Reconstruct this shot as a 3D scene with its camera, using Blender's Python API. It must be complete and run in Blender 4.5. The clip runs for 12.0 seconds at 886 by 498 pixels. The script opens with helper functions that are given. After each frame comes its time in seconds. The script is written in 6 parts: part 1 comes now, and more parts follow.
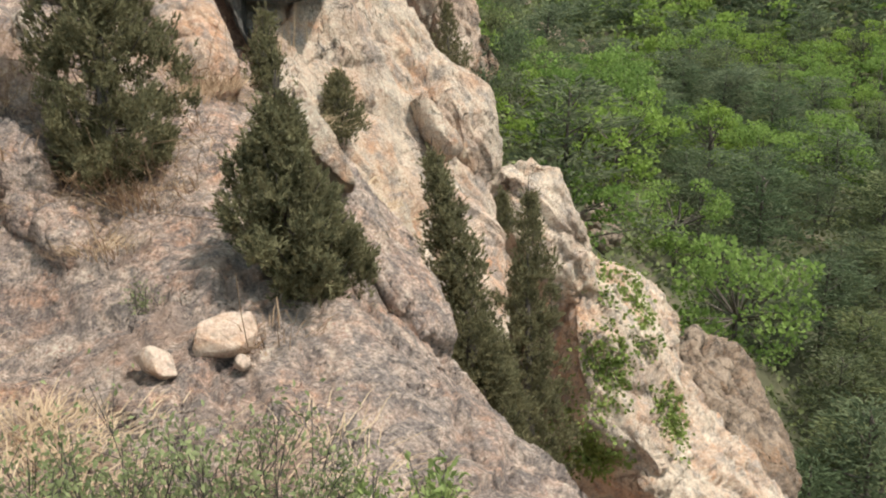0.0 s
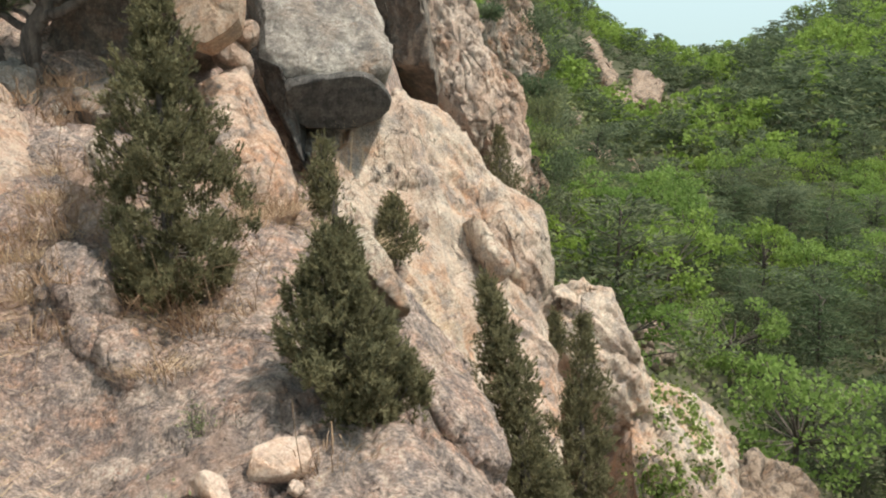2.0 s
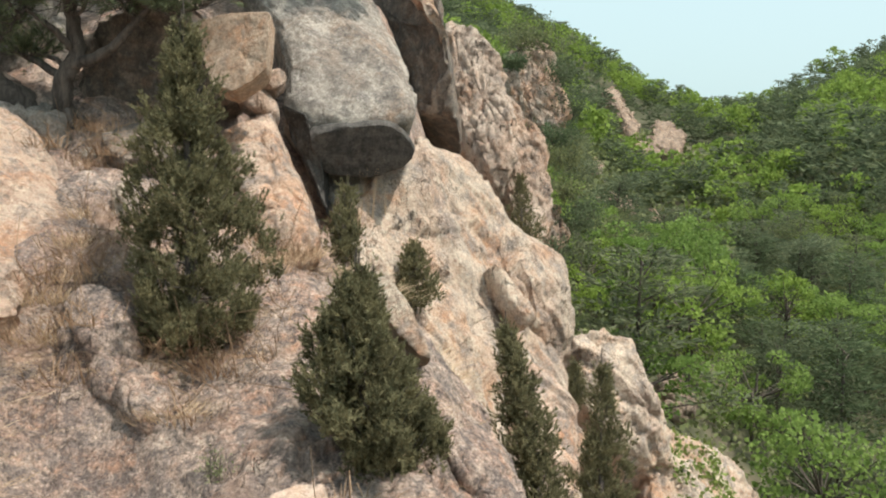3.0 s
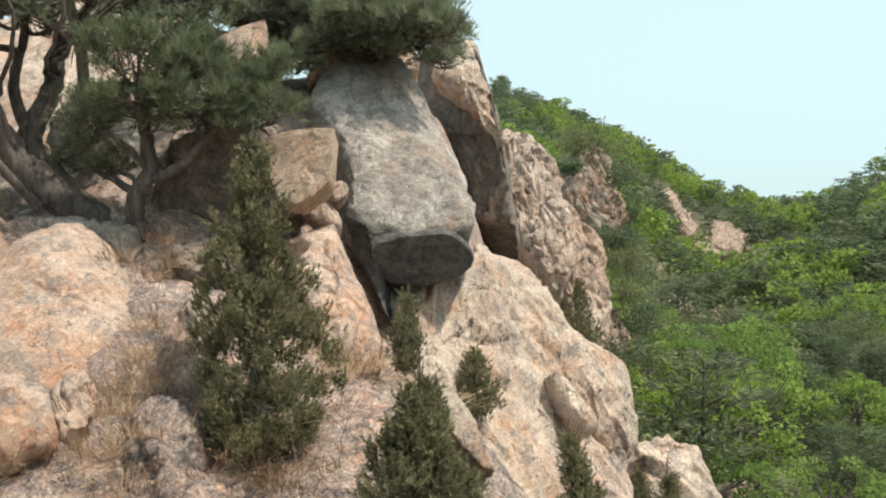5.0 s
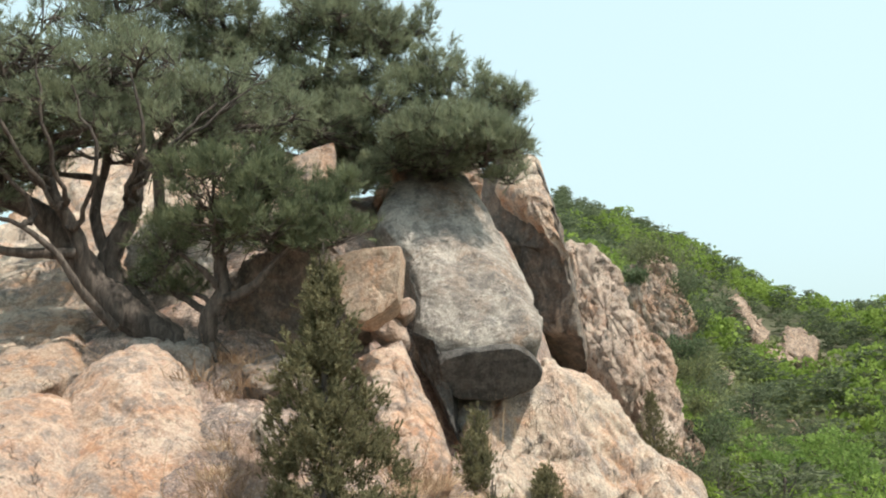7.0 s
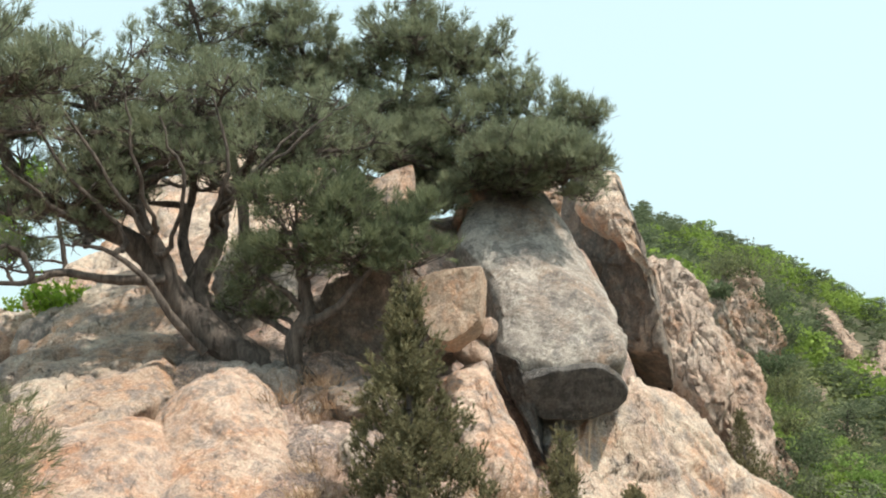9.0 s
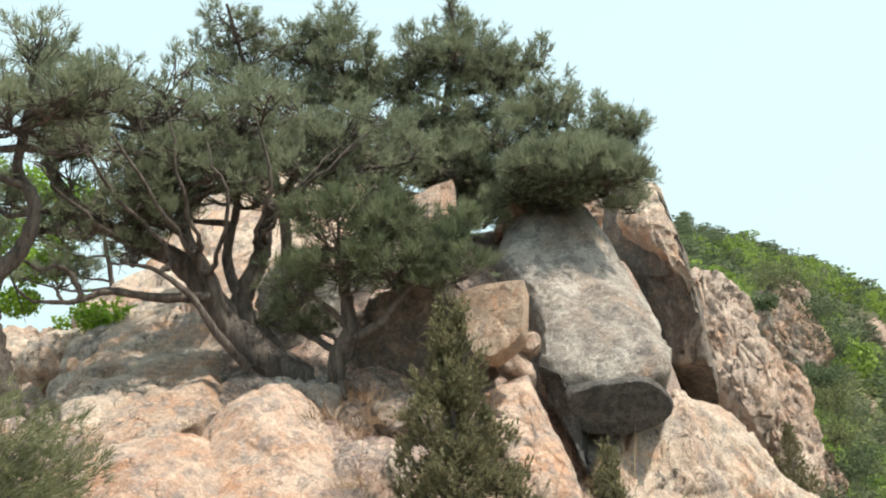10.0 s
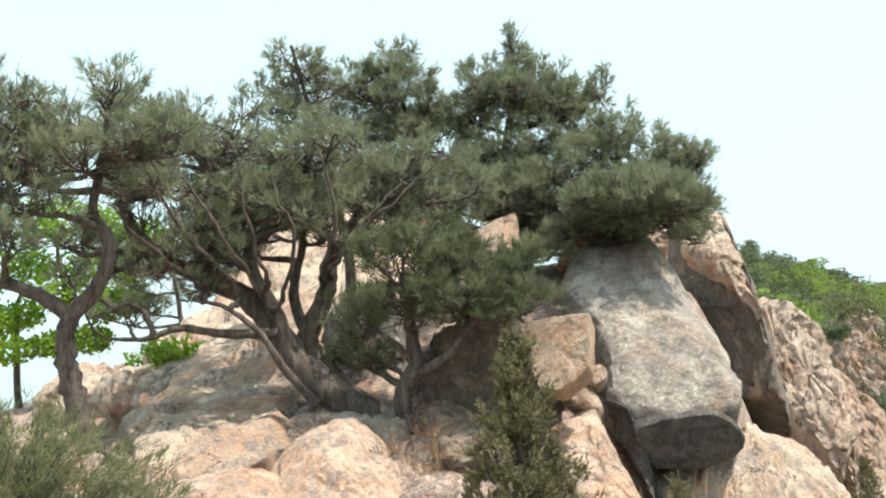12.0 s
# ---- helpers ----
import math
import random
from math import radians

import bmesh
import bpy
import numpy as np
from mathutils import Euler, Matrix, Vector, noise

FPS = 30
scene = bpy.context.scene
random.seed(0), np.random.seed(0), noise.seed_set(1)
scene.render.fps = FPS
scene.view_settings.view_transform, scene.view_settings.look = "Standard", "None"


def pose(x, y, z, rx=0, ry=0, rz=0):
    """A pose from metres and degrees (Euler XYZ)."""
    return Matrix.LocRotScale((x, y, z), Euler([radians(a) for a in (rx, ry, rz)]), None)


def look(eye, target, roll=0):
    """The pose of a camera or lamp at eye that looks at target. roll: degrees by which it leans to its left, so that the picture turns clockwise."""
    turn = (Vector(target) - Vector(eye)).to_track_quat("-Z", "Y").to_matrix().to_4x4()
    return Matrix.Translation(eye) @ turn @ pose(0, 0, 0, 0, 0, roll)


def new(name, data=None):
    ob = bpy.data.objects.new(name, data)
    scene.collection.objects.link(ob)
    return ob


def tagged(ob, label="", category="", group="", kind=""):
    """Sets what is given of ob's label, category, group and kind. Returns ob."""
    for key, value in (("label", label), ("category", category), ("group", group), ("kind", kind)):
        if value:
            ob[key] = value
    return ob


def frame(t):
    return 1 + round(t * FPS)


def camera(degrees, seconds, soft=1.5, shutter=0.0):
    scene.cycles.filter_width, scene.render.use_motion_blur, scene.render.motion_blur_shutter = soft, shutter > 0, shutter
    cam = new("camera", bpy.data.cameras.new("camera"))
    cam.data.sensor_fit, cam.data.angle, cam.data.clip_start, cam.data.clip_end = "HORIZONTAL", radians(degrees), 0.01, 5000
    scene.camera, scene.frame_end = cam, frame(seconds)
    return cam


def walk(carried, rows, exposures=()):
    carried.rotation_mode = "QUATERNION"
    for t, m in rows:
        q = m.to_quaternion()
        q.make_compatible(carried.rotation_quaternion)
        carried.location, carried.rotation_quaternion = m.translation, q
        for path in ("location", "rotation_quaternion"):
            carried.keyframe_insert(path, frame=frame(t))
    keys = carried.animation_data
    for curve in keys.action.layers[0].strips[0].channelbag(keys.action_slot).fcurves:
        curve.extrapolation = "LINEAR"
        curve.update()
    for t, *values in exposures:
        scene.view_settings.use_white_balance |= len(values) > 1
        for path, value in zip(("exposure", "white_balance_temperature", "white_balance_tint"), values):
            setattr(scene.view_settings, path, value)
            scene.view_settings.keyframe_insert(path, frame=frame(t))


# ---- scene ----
cam = camera(49.23, 12.0, soft=2.0)
PATH = [
    (0, pose(0.120, 0.182, -0.186, 75.675, -0.830, -10.674)),
    (0.5, pose(0.110, 0.179, -0.170, 77.312, -0.962, -9.779)),
    (1, pose(0.103, 0.176, -0.153, 79.145, -0.748, -8.965)),
    (1.5, pose(0.097, 0.160, -0.138, 80.883, -0.815, -8.430)),
    (2, pose(0.088, 0.147, -0.124, 82.536, -0.513, -7.694)),
    (2.5, pose(0.082, 0.134, -0.114, 83.953, -0.900, -7.050)),
    (4.5, pose(0.045, 0.084, -0.058, 89.569, -1.308, -4.091)),
    (5, pose(0.033, 0.050, -0.043, 91.308, -0.678, -3.061)),
    (5.5, pose(0.022, 0.037, -0.032, 93.235, 0.175, -2.260)),
    (6, pose(0.009, 0.015, -0.014, 94.928, 0.023, -1.106)),
    (6.5, pose(-0.000, 0.000, -0.000, 96.732, -0.057, -0.141)),
    (8.5, pose(-0.013, 0.009, 0.006, 98.765, 0.553, 4.256)),
    (9, pose(-0.029, 0.006, 0.015, 99.017, 0.561, 5.585)),
    (9.5, pose(-0.041, -0.006, 0.020, 99.444, 0.638, 6.858)),
    (10, pose(-0.045, -0.019, 0.023, 99.867, 0.868, 8.032)),
    (10.5, pose(-0.053, -0.037, 0.033, 100.436, 1.317, 9.381)),
    (11, pose(-0.064, -0.048, 0.040, 101.072, 0.989, 10.635)),
    (11.5, pose(-0.070, -0.062, 0.044, 101.593, 1.052, 11.499)),
    (12, pose(-0.073, -0.066, 0.036, 101.848, 0.975, 11.727)),
]
walk(cam, PATH, [(0, 0.07), (2.5, 0.04), (5, 0.13), (8.5, 0.18), (10.5, 0.33), (12, 0.46)])

# ---- light ----
SUN = Vector((0.38, -0.21, 0.90)).normalized()
world = bpy.data.worlds.new("sky")
scene.world = world
world.use_nodes = True
wn = world.node_tree.nodes
sky = wn.new("ShaderNodeTexSky")
sky.sky_type, sky.sun_disc = "NISHITA", False
sky.sun_elevation = math.asin(SUN.z)
sky.sun_rotation = math.atan2(SUN.x, SUN.y)
sky.air_density, sky.dust_density, sky.ozone_density = 1.0, 6.0, 1.0
haze = wn.new("ShaderNodeMix")
haze.data_type = "RGBA"
haze.inputs[0].default_value = 0.6
haze.inputs[7].default_value = (6.2, 8.2, 8.3, 1)
world.node_tree.links.new(sky.outputs[0], haze.inputs[6])
world.node_tree.links.new(haze.outputs[2], wn["Background"].inputs[0])
wn["Background"].inputs[1].default_value = 0.15
lamp = bpy.data.lights.new("sun", "SUN")
lamp.energy, lamp.angle, lamp.color = 4.6, radians(0.6), (1.0, 0.93, 0.82)
sun = new("sun", lamp)
sun.matrix_world = look(SUN * 60, (0, 0, 0))

# ---- numbers: noise and mesh building ----
rng = np.random.default_rng(7)


def lattice(ix, iy, iz, seed):
    """A hash in 0..1 for each lattice cell."""
    h = (ix.astype(np.int64) * 374761393 + iy.astype(np.int64) * 668265263 + iz.astype(np.int64) * 2147483647 + seed * 974711) & 0xFFFFFFFF
    h = ((h ^ (h >> 13)) * 1274126177) & 0xFFFFFFFF
    h = ((h ^ (h >> 16)) * 2246822519) & 0xFFFFFFFF
    return ((h ^ (h >> 15)) & 0xFFFFFF) / float(0xFFFFFF)


def value_noise(p, seed=0):
    i = np.floor(p)
    f = p - i
    f = f * f * f * (f * (f * 6 - 15) + 10)
    i = i.astype(np.int64)
    out = 0
    for dx in (0, 1):
        for dy in (0, 1):
            for dz in (0, 1):
                w = (f[:, 0] if dx else 1 - f[:, 0]) * (f[:, 1] if dy else 1 - f[:, 1]) * (f[:, 2] if dz else 1 - f[:, 2])
                out = out + w * lattice(i[:, 0] + dx, i[:, 1] + dy, i[:, 2] + dz, seed)
    return out * 2 - 1


def fbm(p, octaves=4, seed=0, gain=0.5):
    out, amp = 0, 1.0
    for k in range(octaves):
        out = out + amp * value_noise(p * 2.03 ** k + 17.3 * k, seed + k)
        amp *= gain
    return out


def cells(p, seed=0):
    """Worley noise: the distance to the nearest point, and how much further the second is."""
    i = np.floor(p).astype(np.int64)
    f1 = np.full(len(p), 9.0)
    f2 = np.full(len(p), 9.0)
    for dx in (-1, 0, 1):
        for dy in (-1, 0, 1):
            for dz in (-1, 0, 1):
                c = i + np.array((dx, dy, dz))
                q = np.stack([c[:, a] + lattice(c[:, 0], c[:, 1], c[:, 2], seed + 31 * a + 5) for a in range(3)], 1)
                d = np.linalg.norm(q - p, axis=1)
                f2 = np.minimum(f2, np.maximum(d, f1))
                f1 = np.minimum(f1, d)
    return f1, f2 - f1


def chips(p, seed=0):
    """Broken facets: each cell is a plane of its own tilt and height, with a step to the next."""
    i = np.floor(p).astype(np.int64)
    best = np.full(len(p), 9.0)
    home = i.copy()
    off = np.zeros_like(p)
    for dx in (-1, 0, 1):
        for dy in (-1, 0, 1):
            for dz in (-1, 0, 1):
                c = i + np.array((dx, dy, dz))
                q = p - np.stack([c[:, a] + lattice(c[:, 0], c[:, 1], c[:, 2], seed + 31 * a + 5) for a in range(3)], 1)
                d = (q * q).sum(1)
                near = d < best
                best = np.where(near, d, best)
                home[near], off[near] = c[near], q[near]
    tilt = np.stack([lattice(home[:, 0], home[:, 1], home[:, 2], seed + 200 + a) - 0.5 for a in range(3)], 1)
    return 1.7 * (tilt * off).sum(1) + 0.75 * (lattice(home[:, 0], home[:, 1], home[:, 2], seed + 300) - 0.5)


def mesh(name, verts, faces, mats, smooth=True, slots=None):
    """A mesh from arrays of places and of faces that all have as many corners."""
    me = bpy.data.meshes.new(name)
    verts, faces = np.asarray(verts, dtype=np.float32), np.asarray(faces, dtype=np.int32)
    n = faces.shape[1]
    me.vertices.add(len(verts))
    me.vertices.foreach_set("co", verts.ravel())
    me.loops.add(faces.size)
    me.loops.foreach_set("vertex_index", faces.ravel())
    me.polygons.add(len(faces))
    me.polygons.foreach_set("loop_start", np.arange(0, faces.size, n, dtype=np.int32))
    for m in mats if isinstance(mats, (list, tuple)) else [mats]:
        me.materials.append(m)
    if slots is not None:
        me.polygons.foreach_set("material_index", np.asarray(slots, dtype=np.int32))
    me.update(calc_edges=True)
    me.validate()
    if smooth:
        me.shade_smooth()
    return me


def child(name, me, parent, label="", kind=""):
    ob = new(name, me)
    ob.parent = parent
    ob.matrix_parent_inverse = parent.matrix_world.inverted()
    return tagged(ob, label, kind=kind)


def grid_normals(g):
    """Normals of a grid of places that is closed round its second axis."""
    a = np.roll(g, -1, 1) - np.roll(g, 1, 1)
    b = np.empty_like(g)
    b[1:-1] = g[2:] - g[:-2]
    b[0], b[-1] = g[1] - g[0], g[-1] - g[-2]
    n = np.cross(a, b)
    return n / (np.linalg.norm(n, axis=2, keepdims=True) + 1e-9)


# ---- materials ----
def node_material(name, rough=0.9):
    m = bpy.data.materials.new(name)
    m.use_nodes = True
    b = m.node_tree.nodes["Principled BSDF"]
    b.inputs["Roughness"].default_value = rough
    b.inputs["Specular IOR Level"].default_value = 0.25
    return m, m.node_tree.nodes, m.node_tree.links, b


def ramp(nodes, links, source, stops, interp="LINEAR"):
    r = nodes.new("ShaderNodeValToRGB")
    r.color_ramp.interpolation = interp
    while len(r.color_ramp.elements) < len(stops):
        r.color_ramp.elements.new(0.5)
    for e, (at, c) in zip(r.color_ramp.elements, stops):
        e.position = at
        e.color = (c, c, c, 1) if isinstance(c, float) else (*c, 1)
    links.new(source, r.inputs[0])
    return r.outputs[0]


def noise_node(nodes, links, scale, detail=6.0, rough=0.6, vec=None, distortion=0.0):
    n = nodes.new("ShaderNodeTexNoise")
    n.inputs["Scale"].default_value, n.inputs["Detail"].default_value = scale, detail
    n.inputs["Roughness"].default_value, n.inputs["Distortion"].default_value = rough, distortion
    if vec is not None:
        links.new(vec, n.inputs["Vector"])
    return n.outputs["Fac"]


def blend(nodes, links, fac, a, b, mode="MIX"):
    m = nodes.new("ShaderNodeMix")
    m.data_type, m.blend_type = "RGBA", mode
    for socket, v in ((m.inputs[0], fac), (m.inputs[6], a), (m.inputs[7], b)):
        if isinstance(v, (int, float)):
            socket.default_value = v
        elif isinstance(v, tuple):
            socket.default_value = (*v, 1)
        else:
            links.new(v, socket)
    return m.outputs[2]


def place_node(nodes, links, stretch=(1, 1, 1), turn=(0, 0, 0)):
    g = nodes.new("ShaderNodeNewGeometry")
    mp = nodes.new("ShaderNodeMapping")
    mp.inputs["Scale"].default_value = stretch
    mp.inputs["Rotation"].default_value = turn
    links.new(g.outputs["Position"], mp.inputs["Vector"])
    return mp.outputs["Vector"]


def granite(name, warm, pale, grey, stain=0.5, size=1.0, streak=0.5, relief=1.0, cracks=0.5, cracked=0.52, grain=0.42):
    """Weathered granite: pinkish and pale patches, grey lichen stains, dark streaks down the fall line, coarse grain."""
    m, N, L, b = node_material(name, 0.92)
    v = place_node(N, L)
    big = noise_node(N, L, 0.9 / size, 9, 0.66, v)
    rust = (min(0.7, 1.05 * warm[0]), 0.86 * warm[1], 0.72 * warm[2])
    col = blend(N, L, ramp(N, L, noise_node(N, L, 1.7 / size, 8, 0.62, v, 0.4), [(0.44, 0.0), (0.60, 1.0)]), warm, rust)
    col = blend(N, L, ramp(N, L, big, [(0.44, 0.0), (0.56, 1.0)]), col, pale)
    wash = noise_node(N, L, 0.42 / size, 10, 0.72, v)
    col = blend(N, L, ramp(N, L, wash, [(0.50, 0.0), (0.60, 0.62)]), col, tuple(0.5 * a + 0.5 * g_ for a, g_ in zip(warm, grey)))
    mid = noise_node(N, L, 3.4 / size, 10, 0.74, v, 0.0)
    edge = 0.62 - 0.22 * stain
    col = blend(N, L, ramp(N, L, mid, [(edge - 0.05, 0.0), (edge + 0.09, 0.85)]), col, grey)
    vl = place_node(N, L, (1.0, 1.0, 0.55), (0.0, 0.6, 0.0))
    spots = noise_node(N, L, 3.2 / size ** 0.5, 8, 0.62, vl, 0.5)
    col = blend(N, L, ramp(N, L, spots, [(0.605 - 0.06 * stain, 0.0), (0.65 - 0.06 * stain, 0.75)]), col, tuple(0.6 * g_ + 0.2 * max(grey) + 0.2 * w_ for g_, w_ in zip(grey, warm)))
    light = noise_node(N, L, 2.1 / size ** 0.5, 9, 0.66, vl, 0.3)
    col = blend(N, L, ramp(N, L, light, [(0.54, 0.0), (0.66, 0.7)]), col, tuple(min(0.78, 1.2 * c) for c in pale))
    vs = place_node(N, L, (2.4 / size, 2.4 / size, 0.6 / size), (0.0, 0.5, 0.0))
    run = noise_node(N, L, 1.9, 11, 0.76, vs)
    dark = tuple(0.42 * c for c in grey)
    col = blend(N, L, ramp(N, L, run, [(0.56, 0.0), (0.74, streak)]), col, dark)
    mott = noise_node(N, L, 9.5 / size ** 0.5, 12, 0.8, v, 0.0)
    col = blend(N, L, 0.6, col, ramp(N, L, mott, [(0.32, 0.16), (0.44, 0.44), (0.56, 0.58), (0.68, 0.86)]), "OVERLAY")
    fleck = noise_node(N, L, 15 / size ** 0.5, 5, 0.6, v, 0.4)
    col = blend(N, L, ramp(N, L, fleck, [(0.56, 0.0), (0.64, 0.25 + 0.5 * stain)]), col, tuple(min(0.8, 1.15 * c) for c in pale))
    fine = noise_node(N, L, 38, 6, 0.75, v)
    col = blend(N, L, grain, col, ramp(N, L, fine, [(0.34, 0.14), (0.5, 0.5), (0.66, 0.86)]), "OVERLAY")
    vj = place_node(N, L, (1.0 / size, 1.0 / size, 0.22 / size), (0.0, 0.62, 0.0))
    wj = N.new("ShaderNodeVectorMath")
    wj.operation = "MULTIPLY_ADD"
    nj = N.new("ShaderNodeTexNoise")
    nj.inputs["Scale"].default_value, nj.inputs["Detail"].default_value = 2.4, 6.0
    L.new(vj, nj.inputs["Vector"])
    L.new(nj.outputs["Color"], wj.inputs[0])
    wj.inputs[1].default_value = (0.8, 0.8, 0.8)
    L.new(vj, wj.inputs[2])
    jv = N.new("ShaderNodeTexVoronoi")
    jv.feature = "DISTANCE_TO_EDGE"
    jv.inputs["Scale"].default_value = 1.9
    L.new(wj.outputs[0], jv.inputs["Vector"])
    line = ramp(N, L, jv.outputs["Distance"], [(0.0, 1.0), (0.014, 0.0)])
    some = ramp(N, L, noise_node(N, L, 0.8 / size, 3, 0.5, v), [(cracked, 0.0), (cracked + 0.12, 1.0)])
    both = N.new("ShaderNodeMath")
    both.operation = "MULTIPLY"
    L.new(line, both.inputs[0])
    L.new(some, both.inputs[1])
    fade = N.new("ShaderNodeMath")
    fade.operation = "MULTIPLY"
    fade.inputs[1].default_value = cracks
    L.new(both.outputs[0], fade.inputs[0])
    col = blend(N, L, fade.outputs[0], col, tuple(0.22 * c for c in grey))
    L.new(col, b.inputs["Base Color"])
    inv = N.new("ShaderNodeMath")
    inv.operation = "SUBTRACT"
    inv.inputs[0].default_value = 1.0
    L.new(both.outputs[0], inv.inputs[1])
    crack = inv.outputs[0]
    bump1 = N.new("ShaderNodeBump")
    bump1.inputs["Strength"].default_value, bump1.inputs["Distance"].default_value = 0.85 * relief, 0.12 * size
    L.new(noise_node(N, L, 5.5 / size, 12, 0.72, v), bump1.inputs["Height"])
    bump2 = N.new("ShaderNodeBump")
    bump2.inputs["Strength"].default_value, bump2.inputs["Distance"].default_value = 0.8 * relief, 0.05 * size
    L.new(crack, bump2.inputs["Height"])
    L.new(bump1.outputs[0], bump2.inputs["Normal"])
    vg = place_node(N, L, (9.0 / size, 9.0 / size, 0.7 / size), (0.0, 0.6, 0.0))
    bump3 = N.new("ShaderNodeBump")
    bump3.inputs["Strength"].default_value, bump3.inputs["Distance"].default_value = 0.28 * relief, 0.06 * size
    L.new(noise_node(N, L, 1.0, 6, 0.65, vg, 0.4), bump3.inputs["Height"])
    L.new(bump2.outputs[0], bump3.inputs["Normal"])
    L.new(bump3.outputs[0], b.inputs["Normal"])
    return m


def leaf_material(name, dark, light, rough=0.6, glow=0.35, scale=1.2, jitter=0.5):
    """Leaves: colour varies from leaf to leaf and over patches; some light passes through."""
    m, N, L, b = node_material(name, rough)
    b.inputs["Specular IOR Level"].default_value = 0.08
    g = N.new("ShaderNodeNewGeometry")
    patch = noise_node(N, L, scale, 3, 0.5, g.outputs["Position"])
    add = N.new("ShaderNodeMath")
    add.operation = "MULTIPLY_ADD"
    L.new(g.outputs["Random Per Island"], add.inputs[0])
    add.inputs[1].default_value = jitter
    L.new(patch, add.inputs[2])
    col = ramp(N, L, add.outputs[0], [(0.35, dark), (0.5 + jitter, light)])
    L.new(col, b.inputs["Base Color"])
    t = N.new("ShaderNodeBsdfTranslucent")
    L.new(col, t.inputs["Color"])
    mix = N.new("ShaderNodeMixShader")
    mix.inputs[0].default_value = glow
    L.new(b.outputs[0], mix.inputs[1])
    L.new(t.outputs[0], mix.inputs[2])
    L.new(mix.outputs[0], N["Material Output"].inputs[0])
    return m


def tree_leaf_material(name, dark, light, glow=0.35):
    """As leaf_material, but each tree also has a tone of its own."""
    m = leaf_material(name, dark, light, 0.6, glow, 0.25)
    N, L = m.node_tree.nodes, m.node_tree.links
    b = N["Principled BSDF"]
    col = b.inputs["Base Color"].links[0].from_socket
    info = N.new("ShaderNodeObjectInfo")
    tone = ramp(N, L, info.outputs["Random"], [(0.0, (0.66, 0.76, 0.66)), (0.5, (1.0, 1.0, 1.0)), (1.0, (1.12, 1.08, 0.85))])
    out = blend(N, L, 1.0, col, tone, "MULTIPLY")
    for node in N:
        if node.type in ("BSDF_PRINCIPLED", "BSDF_TRANSLUCENT"):
            L.new(out, node.inputs[0])
    return m


def bark_material(name, a, b_):
    m, N, L, b = node_material(name, 0.95)
    v = place_node(N, L, (14, 14, 4))
    n = noise_node(N, L, 1.0, 8, 0.7, v, 0.6)
    L.new(ramp(N, L, n, [(0.35, a), (0.65, b_)]), b.inputs["Base Color"])
    bp = N.new("ShaderNodeBump")
    bp.inputs["Strength"].default_value, bp.inputs["Distance"].default_value = 1.0, 0.03
    L.new(n, bp.inputs["Height"])
    L.new(bp.outputs[0], b.inputs["Normal"])
    return m


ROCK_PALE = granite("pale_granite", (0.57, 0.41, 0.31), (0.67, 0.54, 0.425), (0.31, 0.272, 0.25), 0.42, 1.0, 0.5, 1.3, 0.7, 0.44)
ROCK_GREY = granite("grey_granite", (0.37, 0.315, 0.27), (0.53, 0.48, 0.42), (0.21, 0.192, 0.178), 0.5, 1.1, 0.6, 1.2)
ROCK_FACE = granite("stained_granite", (0.53, 0.37, 0.295), (0.58, 0.45, 0.37), (0.205, 0.175, 0.166), 0.70, 0.5, 0.6, 1.5, 0.75, 0.44, 0.8)
ROCK_PINK = granite("pink_granite", (0.55, 0.36, 0.255), (0.64, 0.48, 0.375), (0.31, 0.268, 0.245), 0.45, 0.8, 0.5, 1.3, 0.65, 0.46)
ROCK_FAR = granite("fluted_granite", (0.57, 0.41, 0.315), (0.66, 0.525, 0.43), (0.24, 0.198, 0.175), 0.36, 1.6, 0.5, 1.5, 0.9, 0.36)
ROCK_BROWN = granite("brown_eroded_granite", (0.31, 0.228, 0.168), (0.43, 0.325, 0.248), (0.15, 0.122, 0.105), 0.5, 1.6, 0.6, 1.5, 0.9, 0.36)
ROCK_TAN = granite("rough_tan_granite", (0.50, 0.355, 0.26), (0.57, 0.43, 0.325), (0.33, 0.24, 0.185), 0.3, 0.22, 0.1, 1.7, 0.1, 0.7)
# shade in the base colour: for rocks under the pines and the tall wall
ROCK_DARK = granite("shade_dark_granite", (0.24, 0.19, 0.155), (0.30, 0.245, 0.20), (0.13, 0.12, 0.11), 0.7, 0.9, 0.7)
# black lichen, with the shade of overhang and fissure painted in
ROCK_BLACK = granite("lichen_and_shade_granite", (0.105, 0.097, 0.09), (0.14, 0.13, 0.12), (0.06, 0.057, 0.055), 0.6, 0.7, 0.6)
ROCK_CREAM = granite("cream_stone", (0.52, 0.375, 0.285), (0.60, 0.465, 0.375), (0.40, 0.31, 0.25), 0.2, 0.35, 0.2, 1.0, 0.3, 0.6)
PINE_LEAF = leaf_material("pine_needles", (0.098, 0.114, 0.080), (0.315, 0.345, 0.222), 0.6, 0.45, 3.5, 0.3)
LITTER = leaf_material("brown_litter", (0.20, 0.13, 0.085), (0.46, 0.32, 0.215), 0.8, 0.25, 2.0)
JUNIPER_LEAF = leaf_material("juniper_leaves", (0.064, 0.063, 0.036), (0.265, 0.245, 0.138), 0.8, 0.35, 7.0, 0.3)
BUSH_LEAF = leaf_material("bush_leaves", (0.15, 0.18, 0.085), (0.36, 0.40, 0.20), 0.6, 0.45)
IVY_LEAF = leaf_material("creeper_leaves", (0.10, 0.14, 0.04), (0.26, 0.325, 0.10), 0.5, 0.35)
